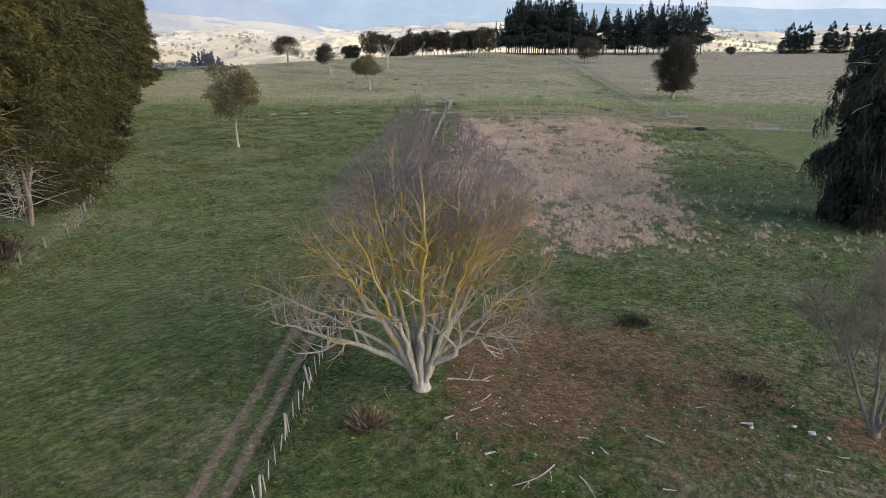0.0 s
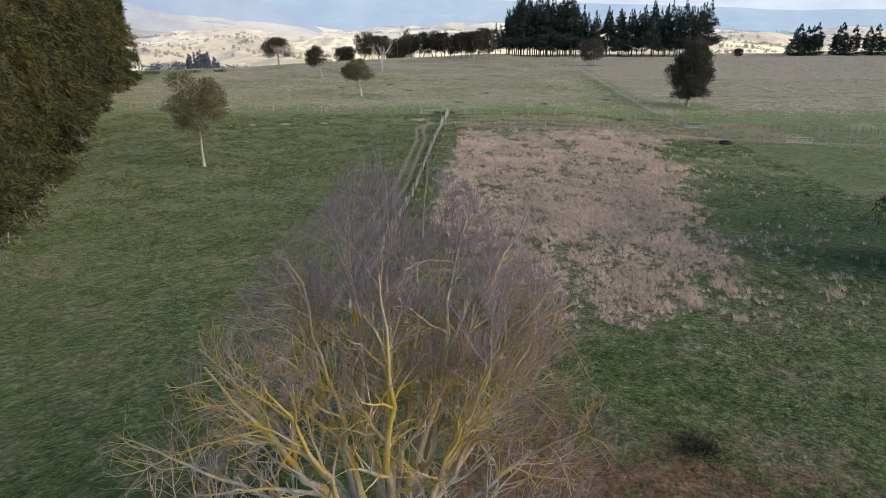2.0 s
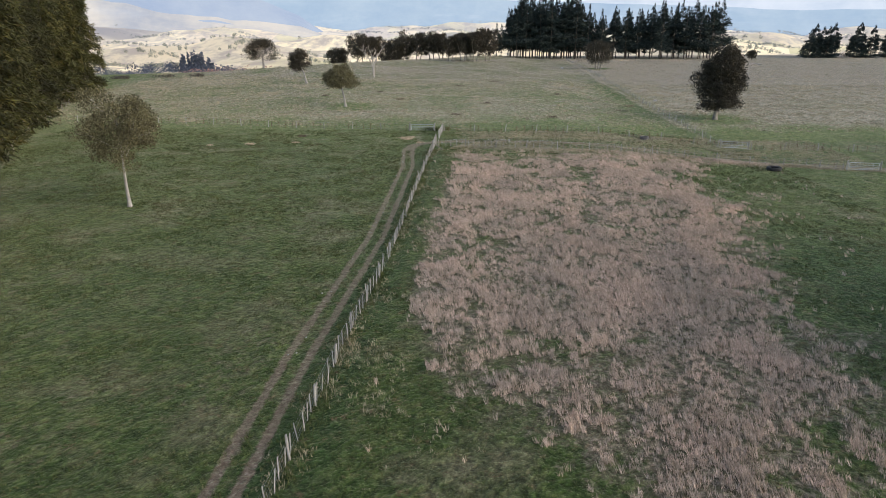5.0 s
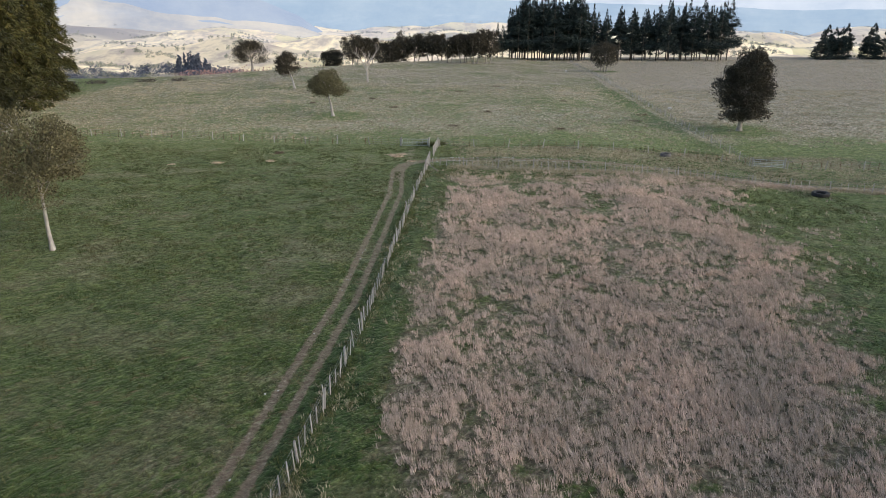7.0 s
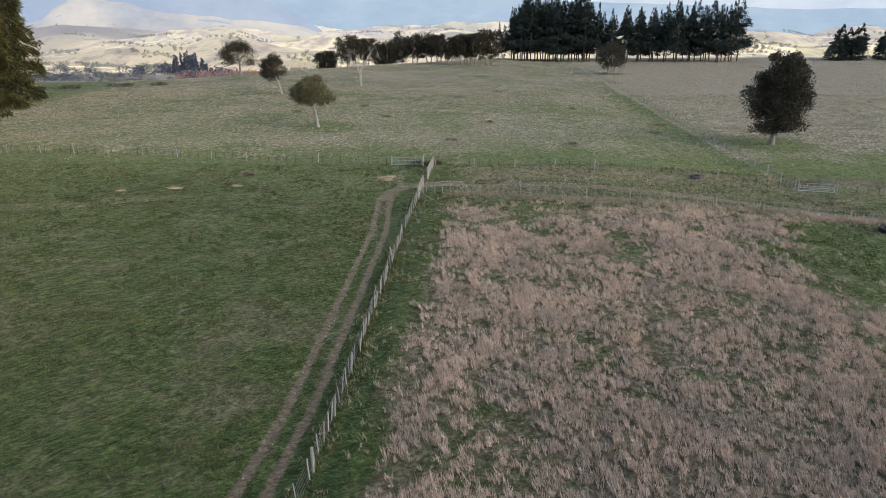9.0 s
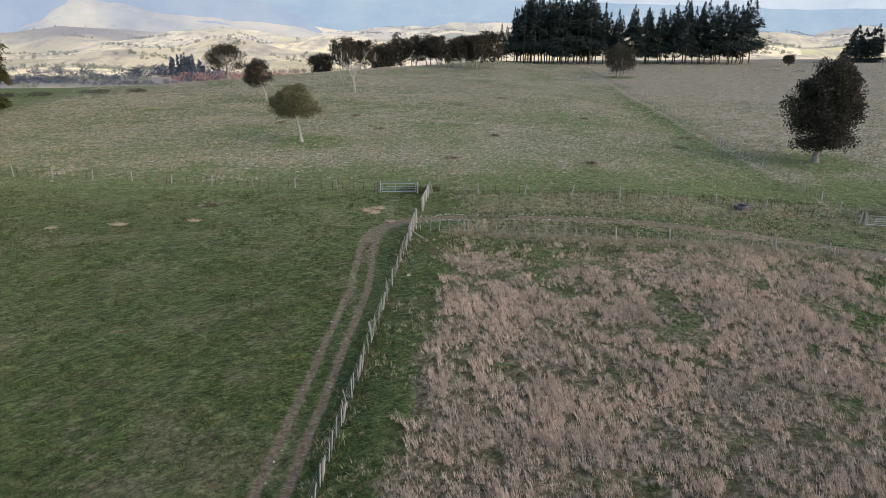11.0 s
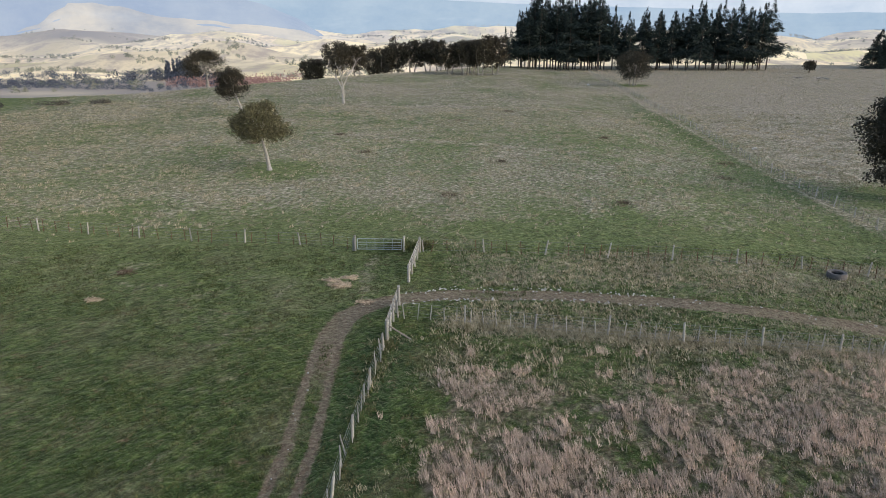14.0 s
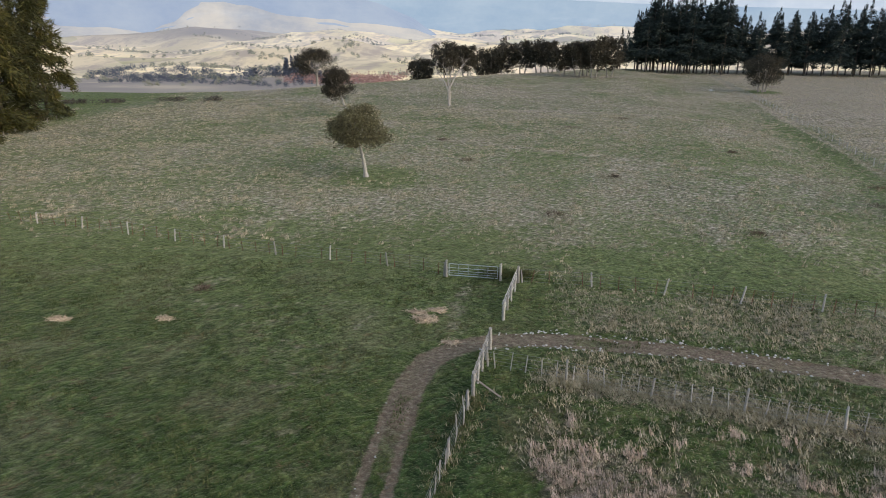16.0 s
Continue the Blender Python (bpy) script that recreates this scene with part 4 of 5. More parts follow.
def pine_belt():
    kinds = []
    for k in range(5):
        e = empty_at("pine", 0, 0, "tall dark pine with a bare lower trunk", "tree", "pine belt")
        conifer_parts(e, 31, (7.2, 6.4, 7.8, 6.8, 6.0)[k], (6, 4.5, 7, 4.5, 7.5)[k], 3800, 1.35, LEAF_PINE, BARK_DARK, 0.20, (0.95, 1.15, 1.05, 0.9, 1.3)[k], 0.9, 0.34, 1, (13, 16, 12, 15, 14)[k], 0, 0.75, True, 0.29, (0.45, 1.25), 0.5)
        kinds.append(e)
    low = empty_at("spruce", 0, 0, "dense dark conifer branched to the ground", "tree", "far conifer group")
    conifer_parts(low, 31, 9.0, 0.6, 5000, 1.7, LEAF_PINE, BARK_DARK, 0.2, 0.8, 0.8, 0.4, 1, 0, 0, 0.9, True, 0.34, (0.5, 1.2))
    kinds.append(low)
    spots = [(29 + 3.4 * i + rng.uniform(-1, 1), 434 + rng.uniform(-2, 4) + 8 * (i % 2)) for i in range(36)] + [(25.5, 436), (151, 440), (147, 446)] + [(34 + 7.5 * i, 448 + rng.uniform(-3, 3)) for i in range(16)] + [(34 + 2.6 * i, 440 + rng.uniform(-4, 14)) for i in range(16)] + [(86 + 9 * i, 455 + rng.uniform(-3, 4)) for i in range(7)]
    for i, (x, y) in enumerate(spots):
        full = np.interp(x, [28, 34, 40, 70, 78, 84, 92, 130, 150, 158], [0.62, 0.95, 1.1, 1.12, 0.86, 0.78, 0.9, 1.0, 0.98, 0.9])
        s = full * rng.uniform(0.86, 1.08)
        m = pose(x, y, float(ground_z(x, y)) - 0.2, 0, 0, rng.uniform(0, 360)) @ Matrix.Diagonal((s * 1.0, s * 1.0, s, 1))
        copy_thing(kinds[i % 5], m).matrix_basis = m
    for i, (x, y, s) in enumerate(((207, 450, .52), (212, 455, .60), (217.5, 451, .56), (223, 456, .62), (219, 460, .55), (234, 452, .56), (238.5, 457, .63), (243.5, 452, .58), (254, 455, .55), (260, 457, .6), (266, 455, .56))):
        m = pose(x, y, float(ground_z(x, y)) - 0.2, 0, 0, rng.uniform(0, 360)) @ Matrix.Diagonal((s * 1.1, s * 1.1, s, 1))
        c = copy_thing(low, m)
        c.matrix_basis = m
    for e in kinds:
        for o in (*e.children_recursive, e):
            bpy.data.objects.remove(o)


def hill_trees():
    leafy_tree("paddock_tree", -32.8, 103.7, 12.3, 7.6, 4.3, "lone tree with pale bare trunk and olive-green crown", LEAF_OLIVE, BARK_PALE, 17000, 0.24, (-0.7, 0), 0.8, trunk_r=0.2, fullness=0.8)
    leafy_tree("paddock_tree", 55.0, 177.0, 15.8, 9.8, 2.2, "large dense dark ovoid tree with a pale trunk", LEAF_DARK, BARK_GREY, 34000, 0.36, (0.8, 0), 0.22, trunk_r=0.45, fullness=2.0)
    leafy_tree("paddock_tree", -22.2, 186.0, 8.7, 7.8, 4.3, "small flat-crowned olive tree with a pale trunk", LEAF_OLIVE, BARK_PALE, 18000, 0.26, (-0.4, 0), 0.75, trunk_r=0.30, fullness=0.9, dome=True)
    leafy_tree("paddock_tree", -41.4, 239.0, 9.6, 7.2, 3.2, "windswept small tree with dark ragged crown", LEAF_DARK, BARK_PALE, 14000, 0.26, (-1.4, 0), 0.8, trunk_r=0.3, fullness=0.7)
    leafy_tree("paddock_tree", -70.5, 302, 10.0, 14.5, 3.4, "spreading flat-topped dark tree", LEAF_DARK, BARK_GREY, 13000, 0.36, (-1.0, 0), 0.8, trunk_r=0.5, fullness=0.5, dome=True)
    leafy_tree("paddock_tree", 64.5, 345, 11.8, 12.4, 2.0, "rounded dark tree with several trunks by the fence", LEAF_DARK, BARK_GREY, 16000, 0.36, (0, 0), 0.8, stems_n=3, trunk_r=0.3, fullness=1.3)
    leafy_tree("paddock_tree", 161, 418, 5.0, 5.0, 1.3, "small round far tree", LEAF_DARK, BARK_DARK, 1200, 0.7)
    for x, y, h, w, c, leaf in ((-54, 376, 12.5, 10, 3.0, LEAF_DARK), (-42, 364, 14, 11, 2.2, LEAF_DARK), (-36, 370, 12.5, 9, 2.2, LEAF_DARK),
                                (-33, 409, 14.4, 10.9, 2.2, LEAF_DARK), (-25, 411, 16.2, 11.5, 2.2, LEAF_DARK), (-17, 409, 14.4, 10.3, 2.2, LEAF_DARK), (-10, 408, 13.8, 10.3, 2.2, LEAF_DARK), (-29, 406, 13.2, 9.2, 2.2, LEAF_DARK), (-5, 405, 13.2, 9.2, 2.0, LEAF_DARK),
                                (0, 381, 12, 8.5, 2.2, LEAF_DARK), (6, 380, 13.5, 9, 2.4, LEAF_DARK), (12, 378, 15, 9.5, 2.6, LEAF_DARK), (18, 381, 15.5, 10, 2.6, LEAF_DARK), (9, 388, 14, 9, 2.4, LEAF_DARK)):
        leafy_tree("ridge_tree", x, y, h, w, c, "dark evergreen tree in the ridge-top copse", leaf, BARK_GREY, 7000, 0.62, (rng.uniform(-1, 1), 0), 0.85, "ridge copse", stems_n=2, trunk_r=0.3, fullness=1.6)
    # the dead tree
    stems = []
    for dx, dy, ln in ((-0.25, 0.05, 10.5), (0.22, 0.1, 11.5), (0.02, -0.15, 9)):
        P, R = bough((0, 0, -0.1), (dx * 0.25, dy * 0.25, 1), ln * 0.35, 0.26, 0.2, 4, 0.03, 0.0)
        Q, q = bough(P[-1], (dx * 2, dy, 1), ln * 0.65, 0.19, 0.04, 7, 0.10, 0.05)
        stems += [(P, R, 7), (Q, q, 6)]
    L = ramify(*stack([s for s in stems if s[2] == 6]), [(6, 3.0, 45, 0.55, 5, 0.13, 0.04, 4), (5, 1.4, 40, 0.6, 3, 0.13, 0.04, 3)], None, 0.02)
    e = empty_at("dead_tree", -24.6, 264.5, "bleached leafless dead tree on the hill", "tree")
    part_np("trunk", *joined([tubes(stems), many_tubes(*L[0][:3]), many_tubes(*L[1][:3])]), DEADWOOD, e, smooth=True)


def crest_scrub():
    t = rng.random(4200)
    x, y = -112 + 48 * t + rng.normal(size=4200) * 0.6, 243 + 22 * t + rng.normal(size=4200) * 1.0
    C = np.column_stack([x, y, ground_z(x, y) + rng.uniform(0, 0.8, 4200)])
    keep = vnoise(x, y, 4, 77) > 0.42 + 0.3 * t
    V, F = sprays(C[keep], (rng.normal(size=(4200, 3)) + np.array([0, 0, 1.2]))[keep], 0.45, 0.16)
    tagged(part_np("crest_scrub", V, F, SCRUB_LEAF), "low dark scrub along the hill's crest", "scrub", kind="stuff")


def far_woods():
    """Clumps, belts and gullies of trees all over the valley."""
    Cs = []
    def blob(x, y, s, k):
        z = float(ground_z(x, y))
        c = unit(rng.normal(size=(k, 3))) * (rng.random((k, 1)) ** 0.4) * np.array([0.48, 0.48, 0.42]) * s + np.array([x, y, z + s * 0.36])
        Cs.append((c, np.full(k, s * 0.24)))
    for _ in range(330):
        a, r = radians(rng.uniform(-36, 36)), rng.uniform(900, 3900)
        for _ in range(rng.integers(1, 7)):
            blob(r * math.sin(a) + rng.normal() * 26, r * math.cos(a) + rng.normal() * 14, rng.uniform(5, 11), 44)
    for _ in range(120):
        a, r, t = radians(rng.uniform(-36, 36)), rng.uniform(1000, 3600), rng.uniform(-0.3, 0.3)
        for k in range(rng.integers(8, 26)):
            blob(r * math.sin(a) + k * 7 + rng.normal() * 3, r * math.cos(a) + k * 7 * t + rng.normal() * 4, rng.uniform(5, 11), 44)
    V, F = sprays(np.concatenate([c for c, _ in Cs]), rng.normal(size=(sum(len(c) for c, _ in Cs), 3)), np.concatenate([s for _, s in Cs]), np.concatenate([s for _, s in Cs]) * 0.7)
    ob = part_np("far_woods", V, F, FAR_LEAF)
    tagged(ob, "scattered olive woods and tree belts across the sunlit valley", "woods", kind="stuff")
    C = []
    runs = (((-640, 985), (-520, 930), (-430, 905), (-330, 915), (-262, 900)), ((-560, 880), (-470, 860), (-380, 850), (-300, 855)), ((-700, 1060), (-560, 1010), (-470, 1000)), ((-420, 985), (-345, 975), (-285, 985)))
    for run, wide, tall in zip(runs, (14, 9, 12, 16), (7, 5, 7, 11)):
        for x, y in along(run, 2.6):
            if vnoise(x, y, 30, 91) < 0.28:
                continue
            x, y, h = x + rng.normal() * wide * 0.5, y + rng.normal() * wide, tall * rng.uniform(0.5, 1.5)
            C.append(np.column_stack([unit(rng.normal(size=(80, 3))) * (rng.random((80, 1)) ** 0.4) * np.array([0.7, 0.7, 0.5]) * h + np.array([x, y, float(ground_z(x, y)) + h * 0.45]), np.full(80, h * 0.17)]))
    for _ in range(26):                              # a knot of tall conifers
        x, y, h = rng.normal(-338, 13), rng.normal(985, 12), rng.uniform(15, 30)
        u = rng.random(150)
        a = rng.uniform(0, 2 * np.pi, 150)
        rr = h * 0.22 * (1 - u) * np.sqrt(rng.random(150))
        C.append(np.column_stack([x + np.cos(a) * rr, y + np.sin(a) * rr, float(ground_z(x, y)) + u * h, np.full(150, 2.6)]))
    C = np.concatenate(C)
    V, F = sprays(C[:, :3], rng.normal(size=(len(C), 3)), C[:, 3], C[:, 3] * 0.7)
    tagged(part_np("gully_woods", V, F, LEAF_GULLY), "dark blue-green woods in the shaded gully", "woods", kind="stuff")
    C = []
    for _ in range(260):
        x, y = rng.uniform(-330, -205), rng.uniform(880, 1040)
        z, s = float(ground_z(x, y)), rng.uniform(6, 10)
        C.append(np.column_stack([rng.normal(size=(22, 3)) * np.array([0.5, 0.5, 0.3]) * s + np.array([x, y, z + s * 0.4]), np.full(22, s * 0.3)]))
    C = np.concatenate(C)
    V, F = sprays(C[:, :3], rng.normal(size=(len(C), 3)), C[:, 3], C[:, 3] * 0.6)
    tagged(part_np("orchard", V, F, LEAF_PINK), "leafless pinkish-brown orchard beyond the hill", "orchard", kind="stuff")


SCRUB_LEAF = leaf_material("scrub", (0.03, 0.025, 0.02), (0.10, 0.08, 0.065))
# blue distance haze and the gully's shade are put into this leaf colour
LEAF_GULLY = leaf_material("gully_leaves", (0.045, 0.058, 0.085), (0.105, 0.120, 0.150), None, 0.02)
LEAF_PINK = leaf_material("bare_orchard_twigs", (0.20, 0.10, 0.09), (0.42, 0.26, 0.22))
big_bare_tree()
small_bare_tree()
shelterbelt()
weeping_conifers()
hill_trees()
pine_belt()
crest_scrub()
far_woods()

# ---- fences, gates and things in the paddocks ----
def post_mesh(name, h, r, mat, sides=8, slant=0.06):
    bm = bmesh.new()
    bmesh.ops.create_cone(bm, cap_ends=True, segments=sides, radius1=r, radius2=r * 0.9, depth=h + 0.3)
    for v in bm.verts:
        v.co.z += (h + 0.3) / 2 - 0.3
        if v.co.z > h * 0.9:
            v.co.z += v.co.x * slant / r
    me = bpy.data.meshes.new(name)
    bm.to_mesh(me)
    bm.free()
    me.materials.append(mat)
    return me


POST = post_mesh("post", 1.22, 0.07, WOOD_PALE)
POST_GREY = post_mesh("post", 1.22, 0.08, WOOD_GREY)
STRAINER = post_mesh("strainer_post", 1.4, 0.11, WOOD_PALE, 10)
BATTEN = post_mesh("batten", 1.05, 0.035, WOOD_PALE, 4)
BATTEN_GREY = post_mesh("batten", 1.05, 0.032, WOOD_GREY, 4)
STANDARD = post_mesh("steel_standard", 1.08, 0.035, RUST, 3, 0.0)


def fence(points, label, posts, battens, post_step=4.5, batten_step=0.95, wires=5, wobble=4.0, hgt=1.0):
    x0, y0 = points[0]
    e = empty_at("fence", x0, y0, label, "fence", "farm fences")
    base = Vector(e.matrix_basis.translation)

    def stand(me, x, y, big=1.0):
        o = new(me.name.split(".")[0], me)
        o.parent = e
        o.matrix_basis = Matrix.Translation(-base) @ pose(x, y, float(ground_z(x, y)), rng.normal() * wobble, rng.normal() * wobble, rng.uniform(0, 90)) @ Matrix.Diagonal((big, big, big * rng.uniform(0.9, 1.08) * hgt, 1))

    P = along(points, post_step)
    for x, y in P:
        stand(posts, x, y)
    if battens:
        B = along(points, batten_step, batten_step * 0.5)
        B = B + rng.normal(size=B.shape) * 0.05
        for x, y in B:
            if np.min(np.hypot(P[:, 0] - x, P[:, 1] - y)) > 0.3 and rng.random() > 0.06:
                stand(battens, x, y)
    Q = along(points, post_step / 2)
    for k in range(wires):
        z = 0.16 + k * (0.96 * hgt / max(1, wires - 1))
        path = np.column_stack([Q, ground_z(Q[:, 0], Q[:, 1]) + z + rng.normal(size=len(Q)) * 0.012]) - np.array(base)
        part_np("wire", *tubes([(path, np.full(len(path), 0.006), 3)]), WIRE, e)
    return e


def bar(a, c, r, k=6):
    return (np.array([a, c], float), np.array([r, r], float), k)


def farm_gate(x, y, turn, width, label):
    e = empty_at("farm_gate", x, y, label, "gate", "farm gates", turn)
    rails = (0.18, 0.36, 0.56, 0.80, 1.12)
    for i, z in enumerate(rails):
        part_np("rail", *tubes([bar((0.1, 0, z), (width - 0.1, 0, z), 0.03 if i in (0, 4) else 0.018)]), STEEL, e)
    for i in range(6):
        xx = 0.1 + (width - 0.2) * i / 5
        part_np("upright", *tubes([bar((xx, 0, 0.18), (xx, 0, 1.12), 0.03 if i in (0, 5) else 0.016)]), STEEL, e)
    for xx in (-0.12, width + 0.12):
        o = new("gate_post", STRAINER)
        o.parent = e
        o.location = (xx, 0, 0)
    return e


def rail_panel(a, c, label, brace=True):
    """A short run of white-weathered wooden rails between heavy posts."""
    ax, ay = a
    L = math.hypot(c[0] - ax, c[1] - ay)
    e = empty_at("rail_fence", ax, ay, label, "fence", "", math.degrees(math.atan2(c[1] - ay, c[0] - ax)))
    n = max(2, round(L / 1.6) + 1)
    for i in range(n):
        o = new("post", STRAINER if i in (0, n - 1) else POST)
        o.parent = e
        o.matrix_basis = pose(L * i / (n - 1), 0, 0, rng.normal() * 2, rng.normal() * 2, 0)
    for z in (0.30, 0.58, 0.86, 1.14):
        bm = bmesh.new()
        bmesh.ops.create_cube(bm, size=1, matrix=Matrix.Translation((L / 2, 0.11, z + rng.normal() * 0.02)) @ pose(0, 0, 0, 0, rng.normal() * 0.5, 0) @ Matrix.Diagonal((L, 0.04, 0.10, 1)))
        bmesh.ops.bevel(bm, geom=bm.edges[:], offset=0.008, segments=1, affect="EDGES")
        part("rail", bm, WOOD_PALE, e)
    for i in range(int(L / 1.1)):
        bm = bmesh.new()
        bmesh.ops.create_cube(bm, size=1, matrix=Matrix.Translation((0.5 + i * 1.1, 0.15, 0.66)) @ Matrix.Diagonal((0.06, 0.03, 1.1, 1)))
        part("batten", bm, WOOD_PALE, e)
    if brace:
        part_np("brace", *tubes([bar((0.1, -1.5, 0.05), (0.1, -0.05, 1.0), 0.06)]), WOOD_GREY, e)
    return e


def straw_pile(x, y, sx, sy, h, n):
    e = empty_at("straw_pile", x, y, "flattened pile of pale straw on grass", "straw", "straw piles")
    sx, sy = sx * 0.85, sy * 0.62
    a, r = rng.uniform(0, 6.28, n), np.sqrt(rng.random(n))
    lump = 0.6 + 0.7 * vnoise(np.cos(a) * r * 3 + x, np.sin(a) * r * 3 + y, 0.8, 3)
    C = np.column_stack([np.cos(a) * r * sx * lump, np.sin(a) * r * sy * lump, h * (1 - r ** 2) * rng.random(n) + 0.03])
    D = rng.normal(size=(n, 3)) * np.array([1, 1, 0.25])
    V, F = sprays(C, D, rng.uniform(0.2, 0.45, n), rng.uniform(0.03, 0.06, n))
    part_np("straw", V, F, STRAW, e)
    bm = bmesh.new()
    bmesh.ops.create_icosphere(bm, subdivisions=3, radius=1)
    for v in bm.verts:
        w = 0.75 + 0.5 * float(vnoise(v.co.x * 2 + x, v.co.y * 2 + y, 0.7, 9))
        v.co = Vector((v.co.x * sx * w * 0.7, v.co.y * sy * w * 0.6, max(-0.05, v.co.z * h * 0.8 * w)))
    part("heap", bm, STRAW, e)


def ring_trough(name, x, y, r, tall, mat, label):
    """A ring laid flat on the ground and filled with water: a tractor tyre, or a round concrete tank."""
    e = empty_at(name, x, y, label, "trough")
    bm = bmesh.new()
    prof = [(r * 0.62, 0.05), (r * 0.95, 0.0), (r, 0.12), (r, 0.42), (r * 0.94, 0.56), (r * 0.62, 0.52), (r * 0.6, 0.40), (r * 0.72, 0.34), (r * 0.72, 0.2)]
    n = 36
    ring = [[bm.verts.new((p * math.cos(2 * math.pi * i / n), p * math.sin(2 * math.pi * i / n), z + (0.02 if i % 2 and p >= r * 0.94 else 0))) for p, z in prof] for i in range(n)]
    for i in range(n):
        for j in range(len(prof) - 1):
            bm.faces.new((ring[i][j], ring[(i + 1) % n][j], ring[(i + 1) % n][j + 1], ring[i][j + 1]))
    bmesh.ops.scale(bm, vec=(1, 1, tall), verts=bm.verts)
    part("rim", bm, mat, e)
    bm = bmesh.new()
    bmesh.ops.create_circle(bm, cap_ends=True, segments=32, radius=r * 0.71, matrix=Matrix.Translation((0, 0, 0.30 * tall)))
    part("water", bm, WATER, e)
    return e


def stone(x, y, s, label="pale loose stone on bare ground"):
    bm = bmesh.new()
    bmesh.ops.create_icosphere(bm, subdivisions=2, radius=1)
    k = rng.uniform(0, 50)
    for v in bm.verts:
        w = 0.7 + 0.6 * noise.noise(v.co * 1.3 + Vector((k, 0, 0)))
        v.co = Vector((v.co.x * s * 1.3 * w, v.co.y * s * w, v.co.z * s * 0.6 * w))
    o = part("stone", bm, STONE)
    o.matrix_basis = pose(x, y, float(ground_z(x, y)) + s * 0.25, 0, 0, rng.uniform(0, 360))
    tagged(o, label, "stone", "loose stones")


def stick(x, y, length, r, forks, label="bleached fallen branch on the ground"):
    length, r = length * (0.75 if forks < 2 else 1.0), r * 0.75
    a = rng.uniform(0, 6.28)
    P, R = bough((0, 0, r), (math.cos(a), math.sin(a), 0), length, r, r * 0.5, 6, 0.12, 0.0)
    P[:, 2] = r + np.abs(P[:, 2]) * 0.15
    paths = [(P, R, 6)]
    for _ in range(forks):
        i = rng.integers(1, len(P) - 1)
        b = a + rng.choice([-1, 1]) * rng.uniform(0.4, 0.9)
        Q, q = bough(P[i], (math.cos(b), math.sin(b), 0.2), length * 0.45, r * 0.6, r * 0.2, 4, 0.15, 0.0)
        paths.append((Q, q, 5))
    o = part_np("fallen_branch", *tubes(paths), DEADWOOD, smooth=True)
    o.matrix_basis = pose(x, y, float(ground_z(x, y)) + 0.02)
    tagged(o, label, "branch", "fallen branches")


def bush_mesh(x, y, w, h, n):
    C = rng.normal(size=(n, 3)) * np.array([w * 0.35, w * 0.35, h * 0.3])
    C[:, 2] = np.abs(C[:, 2]) + 0.03
    D = unit(C) + np.array([0, 0, 0.8]) + rng.normal(size=(n, 3)) * 0.4
    return sprays(C + np.array([x, y, float(ground_z(x, y))]), D, h * rng.uniform(0.3, 0.8, n), h * 0.09 * np.ones(n) + 0.02)


WATER, _nt, _b = fresh("still_water", 0.05, 0.5)
_b.inputs["Base Color"].default_value = (0.02, 0.022, 0.02, 1)
BROWN_TWIG = blade_material("dead_stalks", [(0.0, (0.07, 0.05, 0.035)), (0.6, (0.16, 0.12, 0.085)), (1.0, (0.26, 0.20, 0.14))])

fence([(-8.2, 10), (-8.0, 29.7), (-7.4, 42), (-5.4, 72.1), (-4.0, 87.7), (-3.0, 111.4), (-2.4, 124), (-1.75, 135)], "weathered post-and-batten wire fence beside the track", POST, BATTEN, 4.6, 0.92)
rail_panel((-1.7, 135.4), (-1.4, 141.0), "white weathered timber rail fence at the track corner")
rail_panel((-1.0, 145.4), (-0.5, 152.2), "white weathered timber rail fence beside the gate", False)
fence([(-1.3, 138.9), (8.1, 136.9), (15.7, 135.5), (23.4, 134.5), (36.3, 134.2), (50.6, 131.5), (56, 129.2)], "post-and-batten wire fence along the lane's near side", POST, BATTEN, 4.6, 0.9)
fence([(61, 128.2), (80, 123.5), (130, 110)], "post-and-batten wire fence along the lane's near side", POST, BATTEN, 4.6, 0.9)
farm_gate(56.3, 129.1, -10, 4.0, "galvanised tubular gate in the lane fence")
fence([(-0.2, 152.3), (5, 152.4), (22.2, 150.2), (35.5, 149.5), (44.2, 145.4)], "wire fence of pale posts and rusty standards along the lane", POST, STANDARD, 5.2, 1.3, 4)
fence([(48.9, 144.0), (61.7, 143.3), (80, 139), (130, 128)], "wire fence of pale posts and rusty standards along the lane", POST, STANDARD, 5.2, 1.3, 4)
fence([(-6.3, 152.7), (-8.9, 153.9), (-11.7, 154.2), (-38.9, 158.3), (-62, 160.5), (-80, 161)], "wire fence of pale posts and rusty standards across the paddock's top", POST, STANDARD, 5.2, 1.3, 4)
fence([(44.2, 145.6), (44.8, 152.5), (46.3, 189), (51, 250), (55.4, 309), (63, 425)], "post-and-batten fence running up the hill to the pines", POST, BATTEN_GREY, 4.6, 1.3)
farm_gate(-6.0, 152.6, -1.5, 4.0, "closed galvanised tubular farm gate across the grass lane")
farm_gate(44.6, 145.2, -15, 4.0, "galvanised tubular gate beside the hill fence")
fence([(-34.6, 40), (-35.6, 61.5), (-52, 106), (-73, 156), (-88, 200), (-96, 229)], "old wire fence with pale posts under the shelterbelt", POST_GREY, None, 4.0, 1.0, 3, 7, 0.85)

